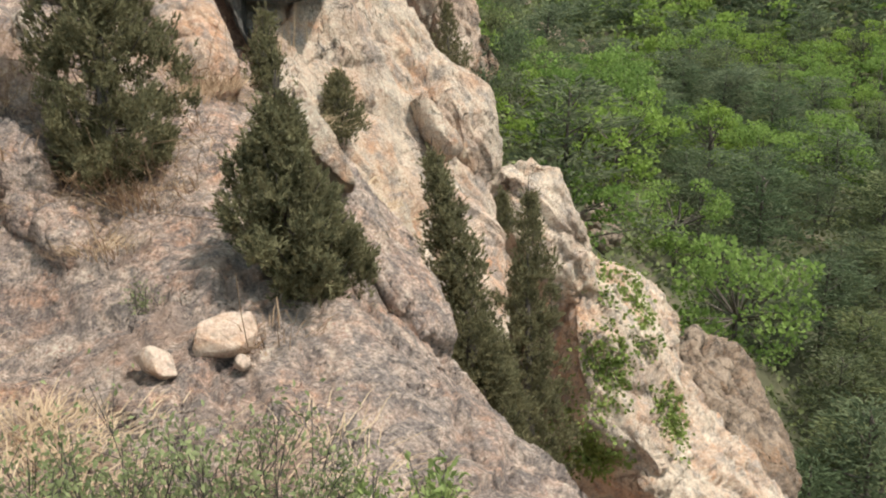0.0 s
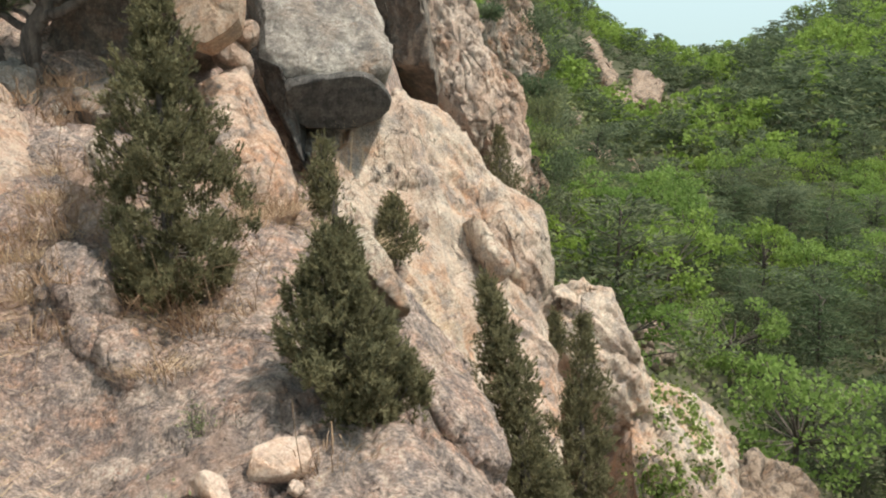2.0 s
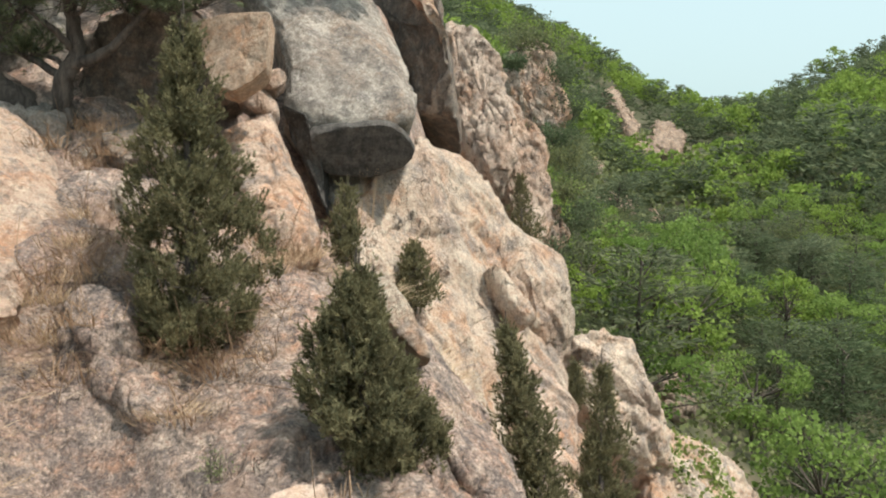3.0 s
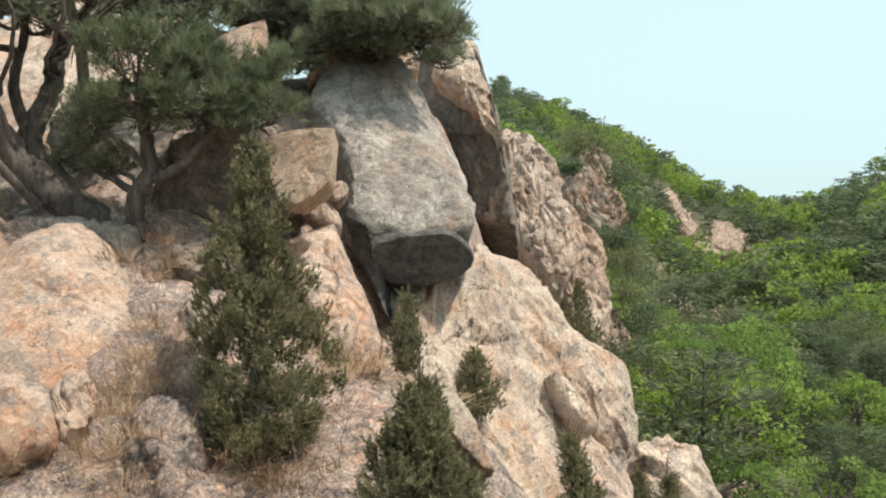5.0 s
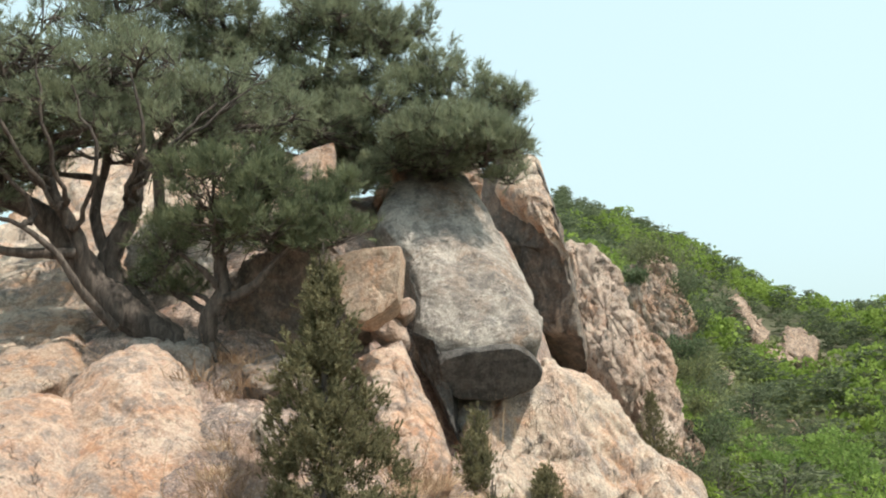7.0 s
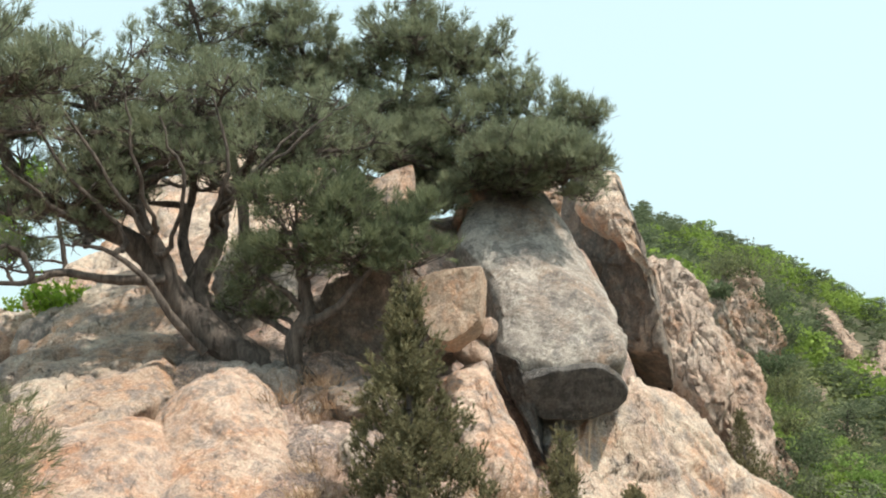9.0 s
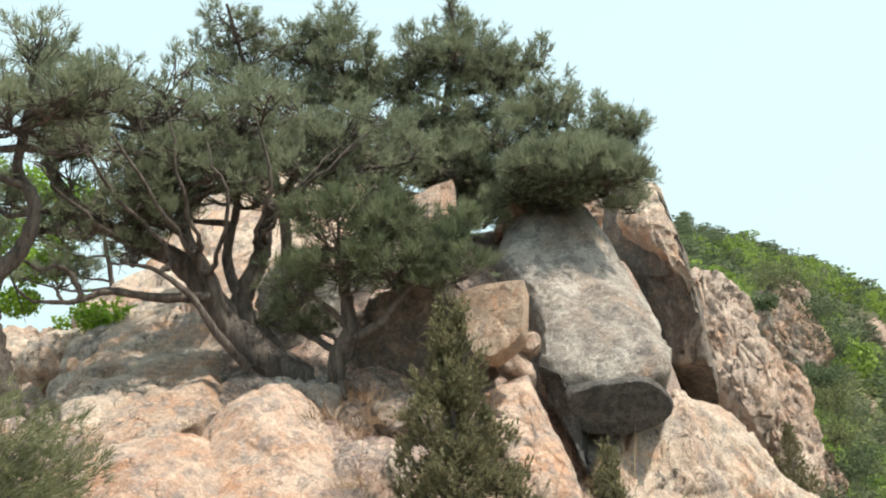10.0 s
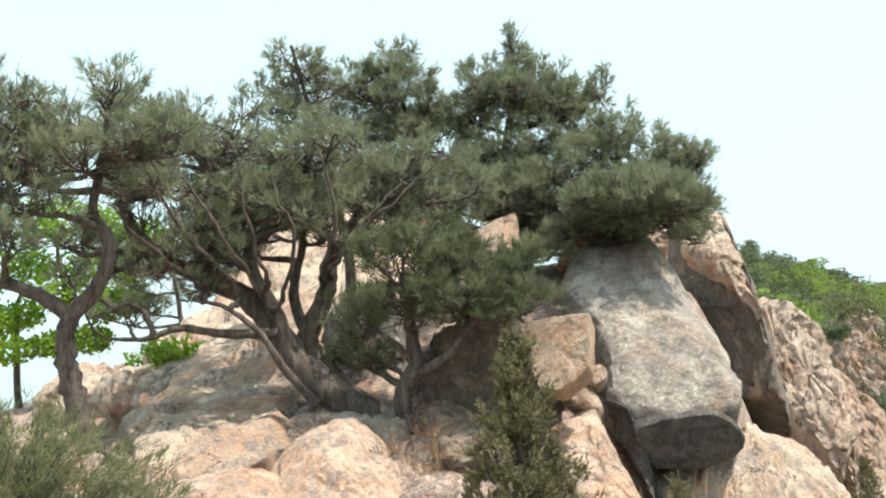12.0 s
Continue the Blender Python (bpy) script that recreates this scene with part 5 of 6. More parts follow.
pine("spreading pine overhanging the cliff edge", [
    (0.13, 0.03, [(-1.19, 15.17, 3.19), (-0.81, 15.12, 3.52), (-0.42, 14.99, 4.11), (-0.14, 14.74, 4.95)]),
    (0.08, 0.02, [(-1.09, 15.16, 3.27), (-0.36, 15.03, 3.52), (0.34, 15.01, 3.61), (0.89, 14.82, 4.24)])], [
    ((-0.28, 14.76, 4.87), 0.62, 0.36), ((-0.67, 14.78, 4.45), 0.55, 0.4), ((0.22, 14.76, 4.55), 0.55, 0.36), ((0.62, 14.81, 4.34), 0.4, 0.26), ((0.97, 14.78, 4.36), 0.22, 0.14), ((0.02, 14.71, 4.01), 0.8, 0.34),
    ((0.51, 14.79, 3.65), 0.55, 0.3), ((-0.51, 14.69, 3.68), 0.7, 0.28), ((-1.41, 14.58, 3.89), 0.55, 0.26), ((-1.92, 14.35, 3.76), 0.6, 0.26), ((0.75, 14.78, 3.17), 0.36, 0.16), ((-1.04, 14.52, 3.40), 0.5, 0.2), ((-1.41, 14.17, 3.00), 0.45, 0.28), ((0.07, 14.76, 3.37), 0.5, 0.16), ((-1.33, 14.71, 3.71), 0.45, 0.28), ((-0.56, 14.85, 4.15), 0.5, 0.3), ((-0.12, 14.71, 3.54), 0.5, 0.22), ((0.54, 14.80, 3.97), 0.5, 0.26), ((0.84, 14.79, 3.52), 0.4, 0.16), ((-0.11, 14.00, 3.48), 0.5, 0.18), ((0.42, 13.62, 3.34), 0.5, 0.18), ((0.81, 13.51, 3.31), 0.36, 0.14), ((0.26, 13.92, 3.77), 0.5, 0.2), ((-0.61, 14.17, 3.58), 0.5, 0.2), ((-0.93, 14.02, 3.29), 0.42, 0.18), ((-0.19, 13.88, 3.13), 0.36, 0.12)], 107, 1.1, fill=(((-0.41, 14.78, 4.10), (1.45, 0.7, 0.85), 9, 0.42), ((-0.02, 13.8, 3.52), (0.72, 0.6, 0.22), 22, 0.38), ((-1.71, 15.60, 3.51), (0.6, 0.35, 0.4), 12, 0.40), ((-2.33, 15.80, 4.14), (0.6, 0.35, 0.3), 8, 0.40)))

pine("grey-green pine behind the shelf", [
    (0.10, 0.03, [(-9.39, 18.65, 1.97), (-9.48, 18.49, 2.90), (-9.62, 18.15, 4.29)])], [
    ((-10.35, 17.91, 3.57), 0.55, 0.3), ((-9.74, 18.16, 3.94), 0.6, 0.35), ((-9.15, 18.57, 3.38), 0.5, 0.3), ((-9.98, 18.21, 3.01), 0.55, 0.28), ((-10.75, 17.79, 2.87), 0.45, 0.22), ((-9.31, 18.28, 4.42), 0.5, 0.3), ((-8.92, 19.14, 3.95), 0.5, 0.3)], 108, 0.8, 0.12)


def broad_tree(label, trunks, pads, seed, leaf=0.11, per=420):
    r = np.random.default_rng(seed)
    root = root_of("broadleaf_tree", trunks[0][2][0], label, "tree")
    lines = []
    for r0, r1, pts in trunks:
        bag = Bag()
        line = bend(pts, 16, 0.02, r)
        lines.append(line)
        tube(bag, line, r0, r1, 8, 0.15, seed)
        child("trunk", bag.mesh("trunk", BARK), root)
    allp = np.vstack(lines)
    for c, rx, rz in pads:
        c = np.array(c)
        k = int(np.argmin(np.linalg.norm(allp - c, axis=1)))
        wood, green = Bag(), Bag()
        line = bend([allp[k], allp[k] * 0.5 + c * 0.5 + r.normal(0, 0.1, 3), c], 8)
        tube(wood, line, 0.03, 0.008, 5)
        at = c + in_ball(r, per, 0.2) * np.array((rx, rx, rz))
        leaves(green, at, unit(r.normal(size=(per, 3)) + np.array((0, 0, -0.2))), r, leaf, 0.75)
        for e in at[:12]:
            tube(wood, np.stack([line[5], e]), 0.008, 0.003, 3)
        limb = child("limb", wood.mesh("limb", BARK), root)
        child("leaves", green.mesh("leaves", BROAD_NEAR, False), limb, "bright green spring leaves", "stuff")
    return root


UNDER_LEAF = leaf_material("undergrowth_leaves", (0.10, 0.12, 0.055), (0.25, 0.28, 0.125), 0.7, 0.3, 0.1)
BROAD_NEAR = leaf_material("bright_spring_leaves", (0.15, 0.26, 0.03), (0.32, 0.48, 0.08), 0.5, 0.6)
broad_tree("bright green broadleaf tree behind the shelf", [
    (0.10, 0.03, [(-11.83, 18.52, 0.63), (-11.93, 18.23, 2.98), (-12.05, 17.81, 4.61)]), (0.08, 0.03, [(-13.19, 18.83, 0.19), (-13.33, 18.48, 3.08), (-12.98, 18.40, 4.67)])], [
    ((-12.57, 17.40, 4.80), 0.9, 0.6), ((-11.93, 17.80, 4.97), 0.7, 0.5), ((-12.73, 18.09, 4.10), 0.6, 0.35), ((-11.61, 18.25, 3.94), 0.5, 0.5), ((-11.09, 18.13, 3.17), 0.5, 0.4), ((-10.96, 18.56, 4.33), 0.5, 0.6), ((-13.04, 18.08, 3.01), 0.6, 0.3),
    ((-11.30, 18.11, 2.46), 0.5, 0.3), ((-13.53, 17.54, 3.92), 0.7, 0.7), ((-12.20, 17.97, 3.44), 0.7, 0.4), ((-10.60, 18.37, 3.42), 0.4, 0.5), ((-12.93, 17.65, 2.24), 0.6, 0.3), ((-12.22, 18.13, 2.38), 0.5, 0.25), ((-10.48, 18.75, 4.72), 0.5, 0.4), ((-11.17, 18.30, 4.91), 0.5, 0.4), ((-13.18, 17.38, 2.81), 0.5, 0.3)], 121, 0.11, 620)
broad_tree("bright green broadleaf tree seen through the pine crowns", [
    (0.10, 0.03, [(-8.88, 22.01, 3.34), (-8.68, 21.82, 4.84), (-8.51, 21.47, 6.45)])], [
    ((-8.59, 21.51, 6.18), 0.8, 0.6), ((-8.41, 21.38, 6.85), 0.5, 0.5), ((-9.28, 21.45, 5.36), 0.6, 0.5)], 122, 0.11, 500)
leafy_shrub("bush", "low green broadleaf bush on the slab", (-7.64, 15.00, 1.41), 44, 0.62, 0.72, 131, 0.09, BROAD_NEAR, 30, 0.7, "bush")
leafy_shrub("bush", "tiny green bush on the slab", (-9.56, 16.89, 1.74), 8, 0.25, 0.25, 132, 0.08, BROAD_NEAR, 20, 0.7, "bush")

# ---- junipers ----
juniper("tall conical juniper on the stained rock face", (-1.00, 7.87, -1.67), (-1.19, 8.49, 1.14), 0.60, 201, 5600, 0.64)
juniper("dense cone-shaped juniper on the rib", (0.51, 6.30, -1.98), (0.24, 6.58, -0.74), 0.50, 202, 4200, 0.68, (-0.13, 0, -0.05), 0.95)
juniper("slender juniper in the gully", (1.92, 7.73, -3.41), (1.66, 8.85, -1.48), 0.34, 203, 2600, 0.8)
juniper("tall dark juniper in the gully", (2.79, 9.10, -5.05), (3.31, 11.35, -2.28), 0.52, 204, 3800, 0.82)
juniper("dark juniper low in the gully", (1.96, 7.64, -4.06), (2.06, 8.41, -2.97), 0.42, 205, 2200, 0.7)
juniper("small juniper on the pale spur", (3.78, 14.32, -3.61), (3.82, 14.64, -3.05), 0.2, 206, 500, 0.7)
juniper("small dark juniper against the far ridge", (3.49, 17.24, -1.52), (3.49, 17.81, -0.20), 0.32, 207, 900, 0.7)
juniper("young green conifer at the foot of the buttress", (1.04, 11.49, -1.66), (1.07, 11.86, -1.05), 0.28, 208, 900, 0.75)
juniper("sprig of juniper beneath the undercut block", (0.19, 10.29, -1.00), (0.23, 10.83, -0.30), 0.15, 209, 260, 0.7)

for place, tall, seed in (((6.57, 34.00, 0.81), 1.2, 211), ((9.35, 40.00, 0.99), 1.6, 214), ((7.60, 41.00, 4.18), 1.1, 215), ((9.31, 39.00, -0.03), 1.8, 216), ((9.26, 38.00, -1.26), 1.8, 217), ((9.68, 38.00, -2.59), 2.0, 218), ((7.00, 33.00, -3.53), 1.6, 219), ((9.21, 37.00, -3.62), 2.0, 220), ((11.14, 42.00, -2.12), 2.0, 221), ((10.86, 44.00, 0.63), 1.8, 222), ((7.18, 33.00, -0.91), 0.8, 223), ((5.01, 29.00, 0.03), 0.7, 224), ((5.94, 30.00, -2.95), 1.4, 225), ((11.77, 46.00, -0.69), 2.2, 226), ((8.25, 44.00, 5.32), 2.2, 232), ((9.32, 45.00, 5.62), 2.4, 233), ((10.05, 45.00, 5.16), 2.4, 234), ((10.36, 44.00, 3.75), 2.4, 235), ((10.74, 44.00, 2.32), 2.4, 236), ((39.24, 218.68, 24.73), 1.2, 231)):
    leafy_shrub("shrub", "dark scrubby bush clinging to the fluted ribs", place, 30, 0.55 * tall, 0.55 * tall, seed, 0.13, FAR_PINE, 30, 0.6, bushy=0.10 * tall)

# ---- shrubs and grass on the near ledge ----
leafy_shrub("shrub", "leafy green shrub at the ledge", (-0.47, 3.72, -2.37), 17, 0.72, 0.43, 301, 0.034, None, 64, 0.5, bushy=0.075)
leafy_shrub("shrub", "leafy green shrub at the ledge", (-0.13, 3.75, -2.39), 17, 0.68, 0.43, 302, 0.034, None, 64, 0.5, bushy=0.075)
leafy_shrub("shrub", "leafy green shrub at the ledge", (0.25, 3.71, -2.46), 15, 0.74, 0.33, 303, 0.034, None, 64, 0.5, bushy=0.075)
leafy_shrub("shrub", "leafy green shrub at the ledge", (-0.61, 3.55, -2.22), 11, 0.45, 0.30, 304, 0.034, None, 64, 0.5, bushy=0.075)
leafy_shrub("shrub", "fresh green seedling at the ledge", (0.73, 3.55, -2.26), 9, 0.34, 0.16, 305, 0.05, SEEDLING_LEAF)
leafy_shrub("shrub", "fresh green seedling at the ledge", (0.52, 3.58, -2.26), 6, 0.34, 0.1, 306, 0.04, SEEDLING_LEAF)
leafy_shrub("shrub", "small olive shrub in a crack", (-0.63, 6.43, -2.18), 10, 0.2, 0.12, 307, 0.025)
MOUND_LEAF = leaf_material("fine_green_foliage", (0.075, 0.085, 0.048), (0.25, 0.26, 0.135), 0.7, 0.4, 3.0, 0.3)
mound_root = root_of("fine_leaved_shrub", (-3.12, 4.15, -0.36), "rounded fine-leaved green and brown shrub beside the shelf", "shrub")
mound, mound_wood = Bag(), Bag()
r_m = np.random.default_rng(308)
heart = np.array(mound_root.location) + np.array((0, 0, 0.12))
for e in heart + in_ball(r_m, 380, 0.5) * np.array((0.86, 0.75, 0.52)):
    s_ = heart + np.array((0, 0, -0.45)) + r_m.normal(0, 0.12, 3)
    twig = bend([s_, s_ * 0.45 + e * 0.55 + r_m.normal(0, 0.04, 3), e], 6)
    tube(mound_wood, twig, 0.006, 0.002, 3)
    q = np.repeat(twig[3:], 5, 0) + r_m.normal(0, 0.03, (15, 3))
    needles(mound, q, unit(e - s_ + r_m.normal(0, 0.35, (15, 3))), r_m, 9, 0.075, 0.0045, 0.05, 0.7)
child("branchwork", mound_wood.mesh("branchwork", TWIG), mound_root, kind="stuff")
child("foliage", mound.mesh("foliage", MOUND_LEAF, False), mound_root, kind="stuff")

TUFTS = [(-2.18, 9.24, -0.62), (-2.19, 8.75, -0.84), (-2.01, 8.95, -0.80), (-2.19, 8.23, -1.25), (-1.25, 7.92, -1.53), (-0.72, 7.66, -1.64), (-0.82, 7.78, -1.60), (-1.01, 7.14, -1.89), (-2.02, 8.43, -1.10), (-0.46, 9.55, -1.04), (-0.24, 10.03, -1.02), (-2.28, 8.09, -1.24),
         (-2.10, 7.72, -1.49), (1.57, 11.27, -2.54), (-1.06, 5.03, -2.32), (-0.85, 4.75, -2.39), (-1.05, 4.62, -2.39), (-1.04, 7.01, -1.88)]
tufts = Bag()
for k, place in enumerate(TUFTS):
    for _ in range(4):
        grass_tuft(tufts, np.array(place) + rng.normal(0, 0.09, 3) * np.array((1, 1, 0)), 30, 0.27, 1.8, rng, 0.008, 0.8, 0.3)
tagged(new("dry_grass", tufts.mesh("dry_grass", STRAW, False)), "straw-coloured dry grass tufts in rock cracks", "grass", kind="stuff")

blades = Bag()
for place in ((0.54, 12.12, -0.75), (0.74, 12.50, -0.70), (0.40, 12.03, -0.81)):
    grass_tuft(blades, place, 9, 0.7, 0.3, rng, 0.007, 0.2)
tagged(new("tall_grass", blades.mesh("tall_grass", STRAW, False)), "tall straw blades under the undercut block", "grass", kind="stuff")

# ---- the woods on the far slope ----
def far_broadleaf(seed):
    r = np.random.default_rng(seed)
    wood, green = Bag(), Bag()
    tube(wood, bend([(0, 0, -0.5), (0.1, 0, 2), (0, 0.1, 4.5)], 6), 0.16, 0.07, 6)
    for _ in range(26):
        d = in_ball(r, 1, 0.45)[0]
        c = np.array((0, 0, 3.7)) + d * np.array((3.0, 3.0, 2.5))
        tube(wood, np.stack([np.array((0, 0, 3.0)), c]), 0.05, 0.02, 3)
        n = 92
        q = in_ball(r, n, 0.45) * r.uniform(0.55, 1.1) * np.array((1.0, 1.0, 0.5))
        leaves(green, c + q, unit(q + r.normal(0, 0.7, (n, 3)) + np.array((0, 0, 0.3))), r, 0.21, 0.9)
    return wood.mesh("far_trunk", BARK), green.mesh("far_crown", BROADLEAF, False)


def far_pine(seed):
    r = np.random.default_rng(seed)
    wood, green = Bag(), Bag()
    tube(wood, bend([(0, 0, -0.5), (0.2, 0.1, 2.5), (0, 0.1, 5.8)], 7), 0.15, 0.04, 6)
    for k in range(18):
        z = 1.2 + 4.8 * (k / 17)
        th = r.uniform(0, 6.28)
        w = (7.2 - z) * 0.52 * r.uniform(0.3, 1)
        c = np.array((math.cos(th) * w, math.sin(th) * w, z))
        tube(wood, np.stack([np.array((0.1, 0, z - 0.4)), c]), 0.05, 0.02, 3)
        n = 104
        q = in_ball(r, n, 0.1) * np.array((1.5, 1.5, 0.2))
        leaves(green, c + q, unit(q * np.array((1, 1, 0.3)) + r.normal(0, 0.4, (n, 3)) * np.array((1, 1, 0.5)) + np.array((0, 0, 0.2))), r, 0.36, 0.24)
    return wood.mesh("far_trunk", BARK), green.mesh("far_crown", FAR_PINE, False)


KINDS = [(far_broadleaf(400 + k), "bright green broadleaf tree on the far slope", "broadleaf_tree") for k in range(5)] + \
        [(far_pine(420 + k), "dark green pine on the far slope", "pine_tree") for k in range(5)]
r_w = np.random.default_rng(77)
cand, ring = [], 36.0
while ring < 430:
    gap = 3.5 + ring * 0.007
    n = int(math.radians(34) * ring / gap)
    az = -6 - 34 * (np.arange(n) + r_w.uniform(0, 1, n)) / n
    rr = ring + r_w.uniform(-0.4, 0.4, n) * gap
    cand.append(np.stack([-np.sin(np.radians(az)) * rr, np.cos(np.radians(az)) * rr], 1))
    ring += gap
cand = np.vstack(cand)
zz = height(cand[:, 0], cand[:, 1])
patch = fbm(np.stack([cand[:, 0] / 15, cand[:, 1] / 15, 0 * zz], 1), 3, 5)
bare = fbm(np.stack([cand[:, 0] / 16, cand[:, 1] / 16, 0 * zz + 5], 1), 2, 15)
keep = bare > -0.8
for ob in [o for o in scene.objects if o.name.startswith(("rock_outcrop", "cliff"))]:
    box = np.array([ob.matrix_world @ Vector(c) for c in ob.bound_box])
    lo, hi = box.min(0) - 1.0, box.max(0) + 1.0
    keep &= ~((cand[:, 0] > lo[0]) & (cand[:, 0] < hi[0]) & (cand[:, 1] > lo[1] - 12) & (cand[:, 1] < hi[1]))
cand, zz, patch = cand[keep], zz[keep], patch[keep]
dist = np.hypot(cand[:, 0], cand[:, 1])
bearing = np.degrees(np.arctan2(-cand[:, 0], cand[:, 1]))
order = np.argsort(dist + np.where(bearing > -12, 80, 0))
SINGLE = 160
for k in order[:SINGLE]:
    kind = int(r_w.integers(0, 5)) + (5 if patch[k] + r_w.normal(0, 0.3) > (-0.45 if bearing[k] > -17 else 0.0) else 0)
    (wood_me, crown_me), label, name = KINDS[kind]
    e = new(name, wood_me)
    c = new("crown", crown_me)
    c.parent = e
    tagged(e, label, "tree", "trees on the far slope")
    s = r_w.uniform(0.75, 1.25)
    e.matrix_basis = Matrix.Translation((cand[k, 0], cand[k, 1], zz[k])) @ Matrix.Rotation(r_w.uniform(0, 6.28), 4, "Z") @ Matrix.Diagonal((s, s, s * r_w.uniform(0.85, 1.15), 1))


def woods(name, label, picks, kinds, mat, thin):
    vs, fs, base = [], [], 0
    store = {}
    for kind in kinds:
        me = KINDS[kind][0][1]
        v = np.empty(len(me.vertices) * 3, dtype=np.float32)
        me.vertices.foreach_get("co", v)
        v = v.reshape(-1, 4, 3) if len(me.vertices) % 4 == 0 else None
        store[kind] = v
    for k in picks:
        v = store[int(r_w.choice(kinds))]
        m = v[r_w.choice(len(v), int(len(v) * thin), replace=False)]
        mid = m.mean(1, keepdims=True)
        m = mid + (m - mid) * (1 / math.sqrt(thin)) * 0.95
        th, s = r_w.uniform(0, 6.28), r_w.uniform(0.75, 1.25)
        rot = np.array(((math.cos(th), -math.sin(th), 0), (math.sin(th), math.cos(th), 0), (0, 0, 1)))
        q = (m.reshape(-1, 3) @ rot.T) * s + np.array((cand[k, 0], cand[k, 1], zz[k]))
        i = base + np.arange(len(m))[:, None] * 4
        fs.append(np.vstack([i + np.array([[0, 1, 2]]), i + np.array([[0, 2, 3]])]))
        vs.append(q)
        base += len(q)
    tagged(new(name, mesh(name, np.vstack(vs), np.vstack(fs), mat, False)), label, "trees", kind="stuff")


rest = order[SINGLE:]
is_pine = patch[rest] + r_w.normal(0, 0.25, len(rest)) > np.where(bearing[rest] > -19, -0.42, -0.22) - 0.3 * (dist[rest] > 280)
woods("broadleaf_woods", "bright green spring woods on the far mountain", rest[~is_pine], [0, 1, 2, 3, 4], BROADLEAF, 0.11)
woods("pine_woods", "dark green pine woods on the far mountain", rest[is_pine], [5, 6, 7, 8, 9], FAR_PINE, 0.085)

under = Bag()
n_u = 24000
rad_u = np.sqrt(r_w.uniform(34.0 ** 2, 240.0 ** 2, n_u)) ** 0.97
az_u = np.radians(-7 - 33 * r_w.uniform(0, 1, n_u))
ux, uy = -np.sin(az_u) * rad_u, np.cos(az_u) * rad_u
up_ = np.stack([ux, uy, height(ux, uy) + r_w.uniform(0.1, 1.6, n_u)], 1)
inner = rad_u < 90
for some, big in ((inner, 0.34), (~inner, 0.9)):
    q = up_[some]
    for _ in range(3 if big < 0.5 else 1):
        leaves(under, q + r_w.normal(0, 0.4, q.shape), unit(r_w.normal(size=q.shape) + np.array((0, 0, 0.5))), r_w, big, 0.8)
tagged(new("undergrowth", under.mesh("undergrowth", UNDER_LEAF, False)), "olive undergrowth beneath the far trees", "undergrowth", kind="stuff")

# ---- litter of dry grass in the hollows of the ledge ----
litter = Bag()
r_l = np.random.default_rng(31)
gx, gy = r_l.uniform(-4.5, 0.9, 1500), r_l.uniform(3.2, 11.5, 1500)
soft = fbm(np.stack([gx * 0.75, gy * 0.75, 0 * gx], 1), 3, 14) + np.where((gy < 5.2) & (gx < -0.55), 0.35, 0) - np.where((gy < 6.2) & (gx > -0.4), 0.5, 0) + np.where((gx < -0.4) & (gy > 7.3) & (gy < 10.6), 0.25, 0)
pick = soft > 0.12
gz = height(gx[pick], gy[pick])
for x, y, z in zip(gx[pick], gy[pick], gz):
    grass_tuft(litter, (x, y, z + 0.02), 15, 0.30, 3.4, r_l, 0.008, 0.35, 0.6)
tagged(new("grass_litter", litter.mesh("grass_litter", STRAW, False)), "flattened straw litter over the rock ledge", "grass", kind="stuff")

# ---- brown dead stems and twigs between the boulders ----
BROWN = [(-2.47, 10.66, -0.25), (-1.96, 8.97, -0.81), (-2.03, 8.62, -0.92), (-1.89, 8.55, -1.04), (-2.29, 8.35, -1.08), (-2.35, 8.08, -1.18), (-2.02, 9.33, -0.57), (-1.82, 7.58, -1.33), (-2.03, 7.76, -1.49), (-1.38, 8.00, -1.49), (-1.52, 8.41, -1.28), (-2.37, 10.78, -0.16), (-2.20, 10.55, -0.04), (-2.05, 10.69, -0.22),
         (-0.64, 9.90, -0.95), (-0.40, 9.67, -1.04), (-0.25, 10.03, -1.05), (-0.49, 9.17, -1.10), (-0.73, 8.38, -1.43), (-0.77, 7.84, -1.52), (-0.26, 8.67, -1.29), (-2.82, 10.17, 0.02), (-2.71, 11.41, 0.23), (-2.33, 10.86, 0.21), (-0.34, 8.16, -1.49), (-0.56, 7.49, -1.68), (-0.95, 7.56, -1.77), (-1.90, 7.42, -1.73),
         (-1.21, 7.87, -1.59), (-0.69, 7.72, -1.62), (-0.60, 7.58, -1.68), (-0.61, 9.22, -1.09), (-0.39, 9.72, -1.03), (-1.36, 8.30, -1.49), (-0.93, 7.17, -1.92), (0.15, 5.87, -2.20)]
dead = Bag()
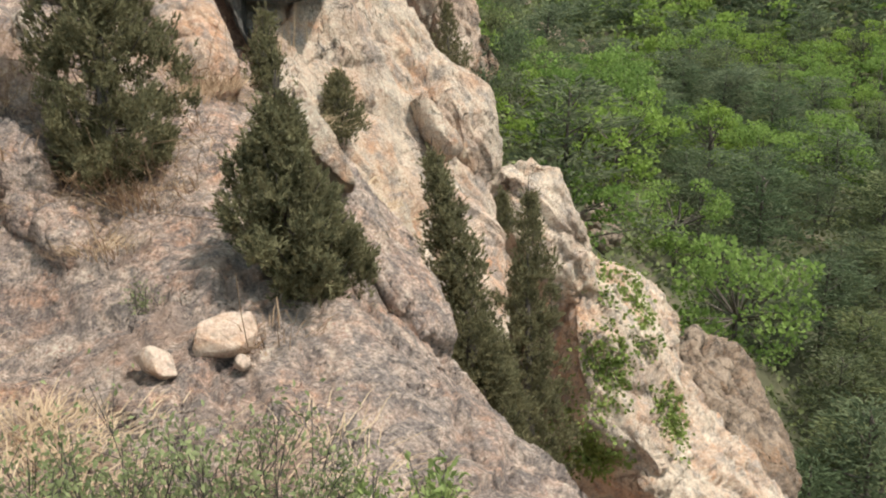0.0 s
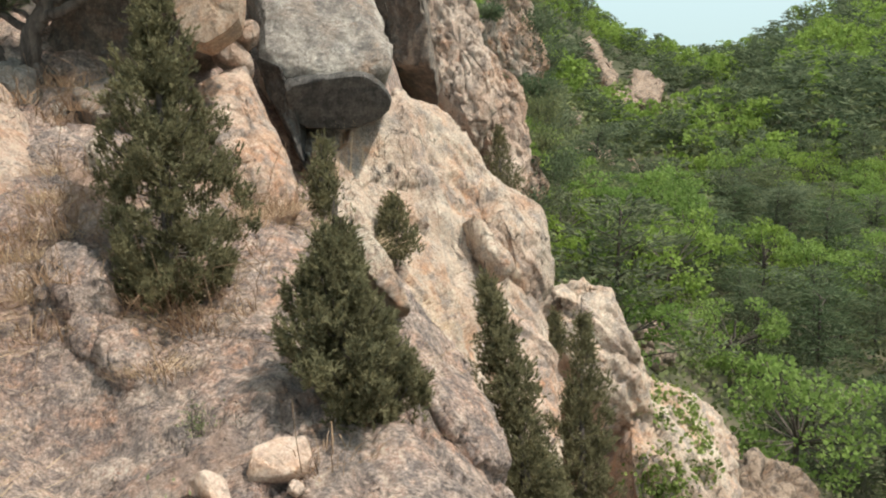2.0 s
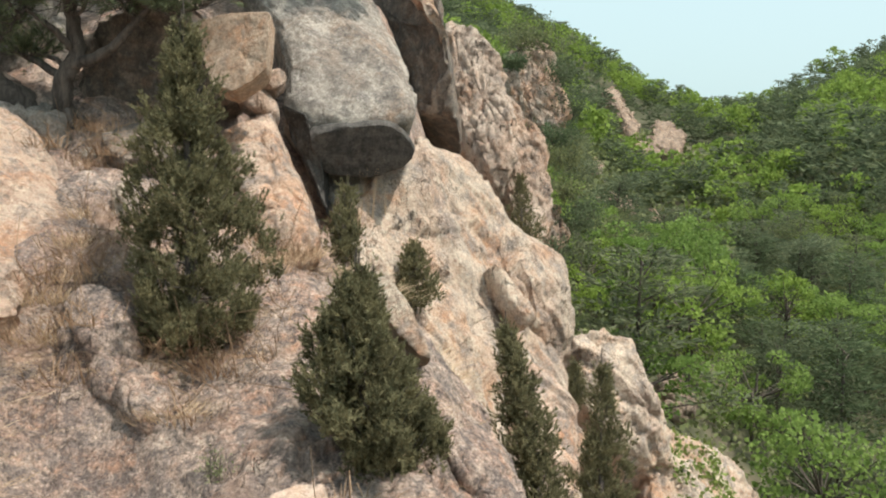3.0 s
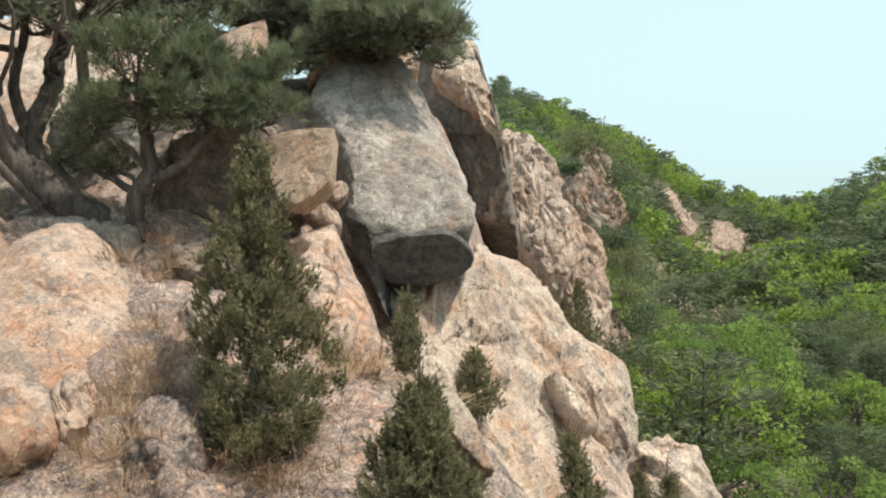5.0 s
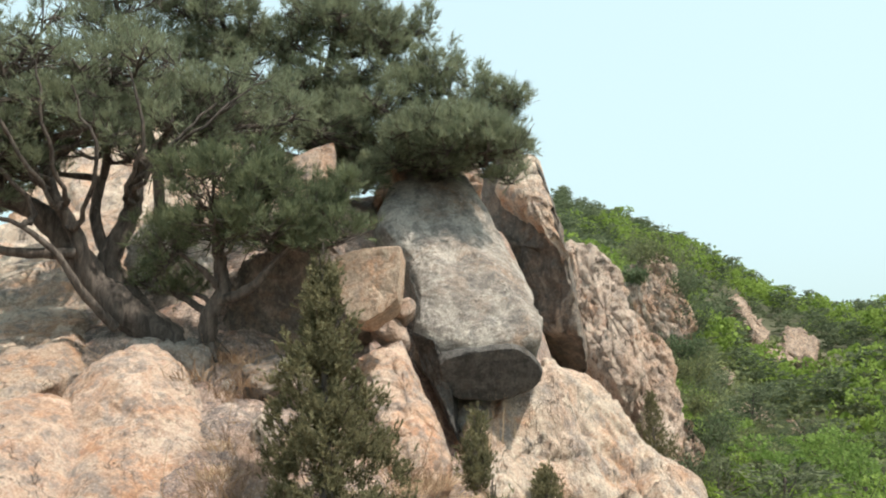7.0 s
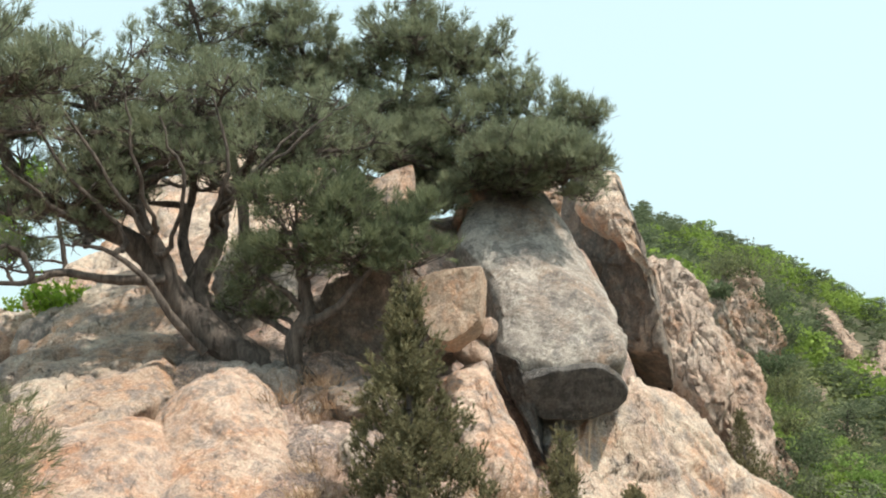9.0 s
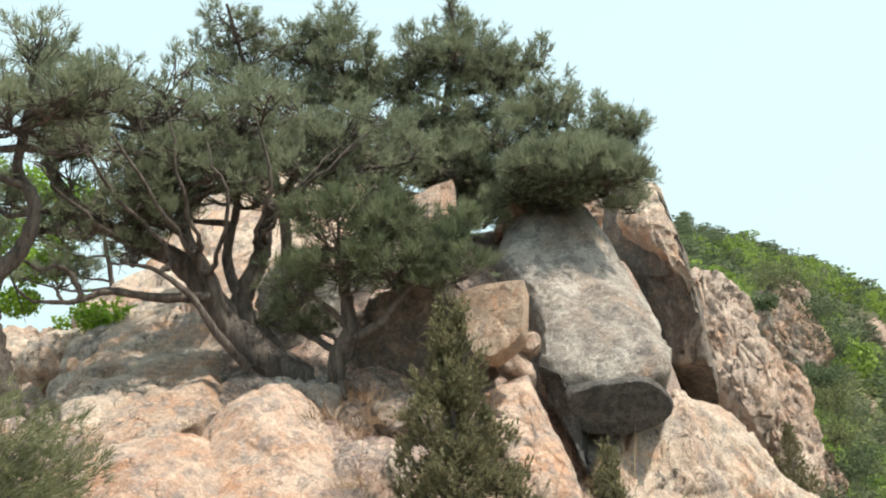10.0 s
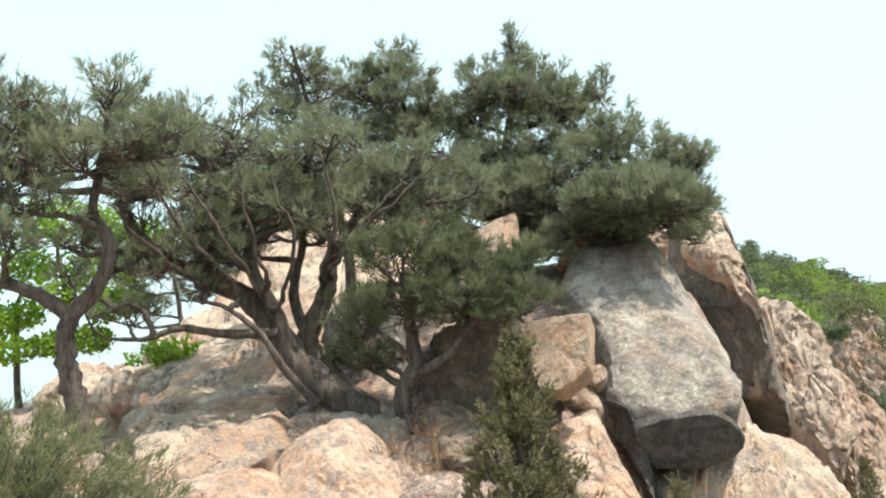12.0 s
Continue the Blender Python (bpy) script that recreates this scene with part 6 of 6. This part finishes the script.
for place in BROWN:
    for _ in range(3):
        grass_tuft(dead, np.array(place) + r_l.normal(0, 0.12, 3) * np.array((1, 1, 0)), 22, 0.34, 1.6, r_l, 0.008, 0.7)
    for _ in range(5):
        a = np.array(place) + r_l.normal(0, 0.14, 3) * np.array((1, 1, 0.2))
        tube(dead, bend([a, a + r_l.normal(0, 0.12, 3) + np.array((0, 0, 0.1)), a + r_l.normal(0, 0.2, 3) + np.array((0, 0, 0.2))], 5), 0.006, 0.003, 3)
tagged(new("dead_stems", dead.mesh("dead_stems", LITTER, False)), "brown dead stems and twigs between boulders", "dry plants", kind="stuff")

# ---- creeper on the spur ----
CLIMB = [(7.02, 18.20, -5.75), (7.64, 19.00, -5.94), (8.19, 19.52, -6.27), (8.16, 18.73, -6.64), (7.99, 17.97, -6.88), (6.95, 17.36, -6.73), (7.06, 17.28, -7.06), (6.96, 17.13, -7.36), (6.54, 17.16, -6.99), (6.45, 17.27, -6.79), (8.26, 17.65, -8.14), (8.47, 17.65, -8.48),
         (8.64, 17.81, -8.94), (8.15, 17.49, -8.45), (6.19, 17.28, -8.46), (6.40, 17.14, -8.78), (6.20, 17.04, -7.99), (6.64, 17.14, -8.92), (6.48, 17.64, -9.41), (6.77, 16.91, -7.49)]
CLIMB += [(6.1, 17, -8.2), (6.3, 17, -8.5), (6.5, 17, -8.8), (6.0, 17, -8.7), (6.3, 17, -9.1), (6.6, 17, -9.3), (6.1, 17, -9.5), (6.8, 17, -9.0), (5.9, 17, -9.0), (6.45, 17, -9.7)]
vine = Bag()
deps = bpy.context.evaluated_depsgraph_get()
for x, y, z in CLIMB:
    at, ways = [], []
    for dx, dz in r_l.normal(0, 1, (110, 2)) * np.array((0.20, 0.24)):
        hit, spot, normal, *_ = scene.ray_cast(deps, Vector((x + dx, y - 5.0, z + dz + 0.3)), Vector((0, 1, -0.06)), distance=9.0)
        if hit:
            at.append(np.array(spot) + np.array(normal) * r_l.uniform(0.02, 0.10))
            ways.append(np.array(normal) * 0.5 + r_l.normal(0, 0.5, 3) + np.array((0, 0, -0.4)))
    if at:
        leaves(vine, np.array(at), unit(np.array(ways)), r_l, 0.10, 0.85)
tagged(new("creeper", vine.mesh("creeper", IVY_LEAF, False)), "green creeper trailing over the pale spur", "creeper", kind="stuff")
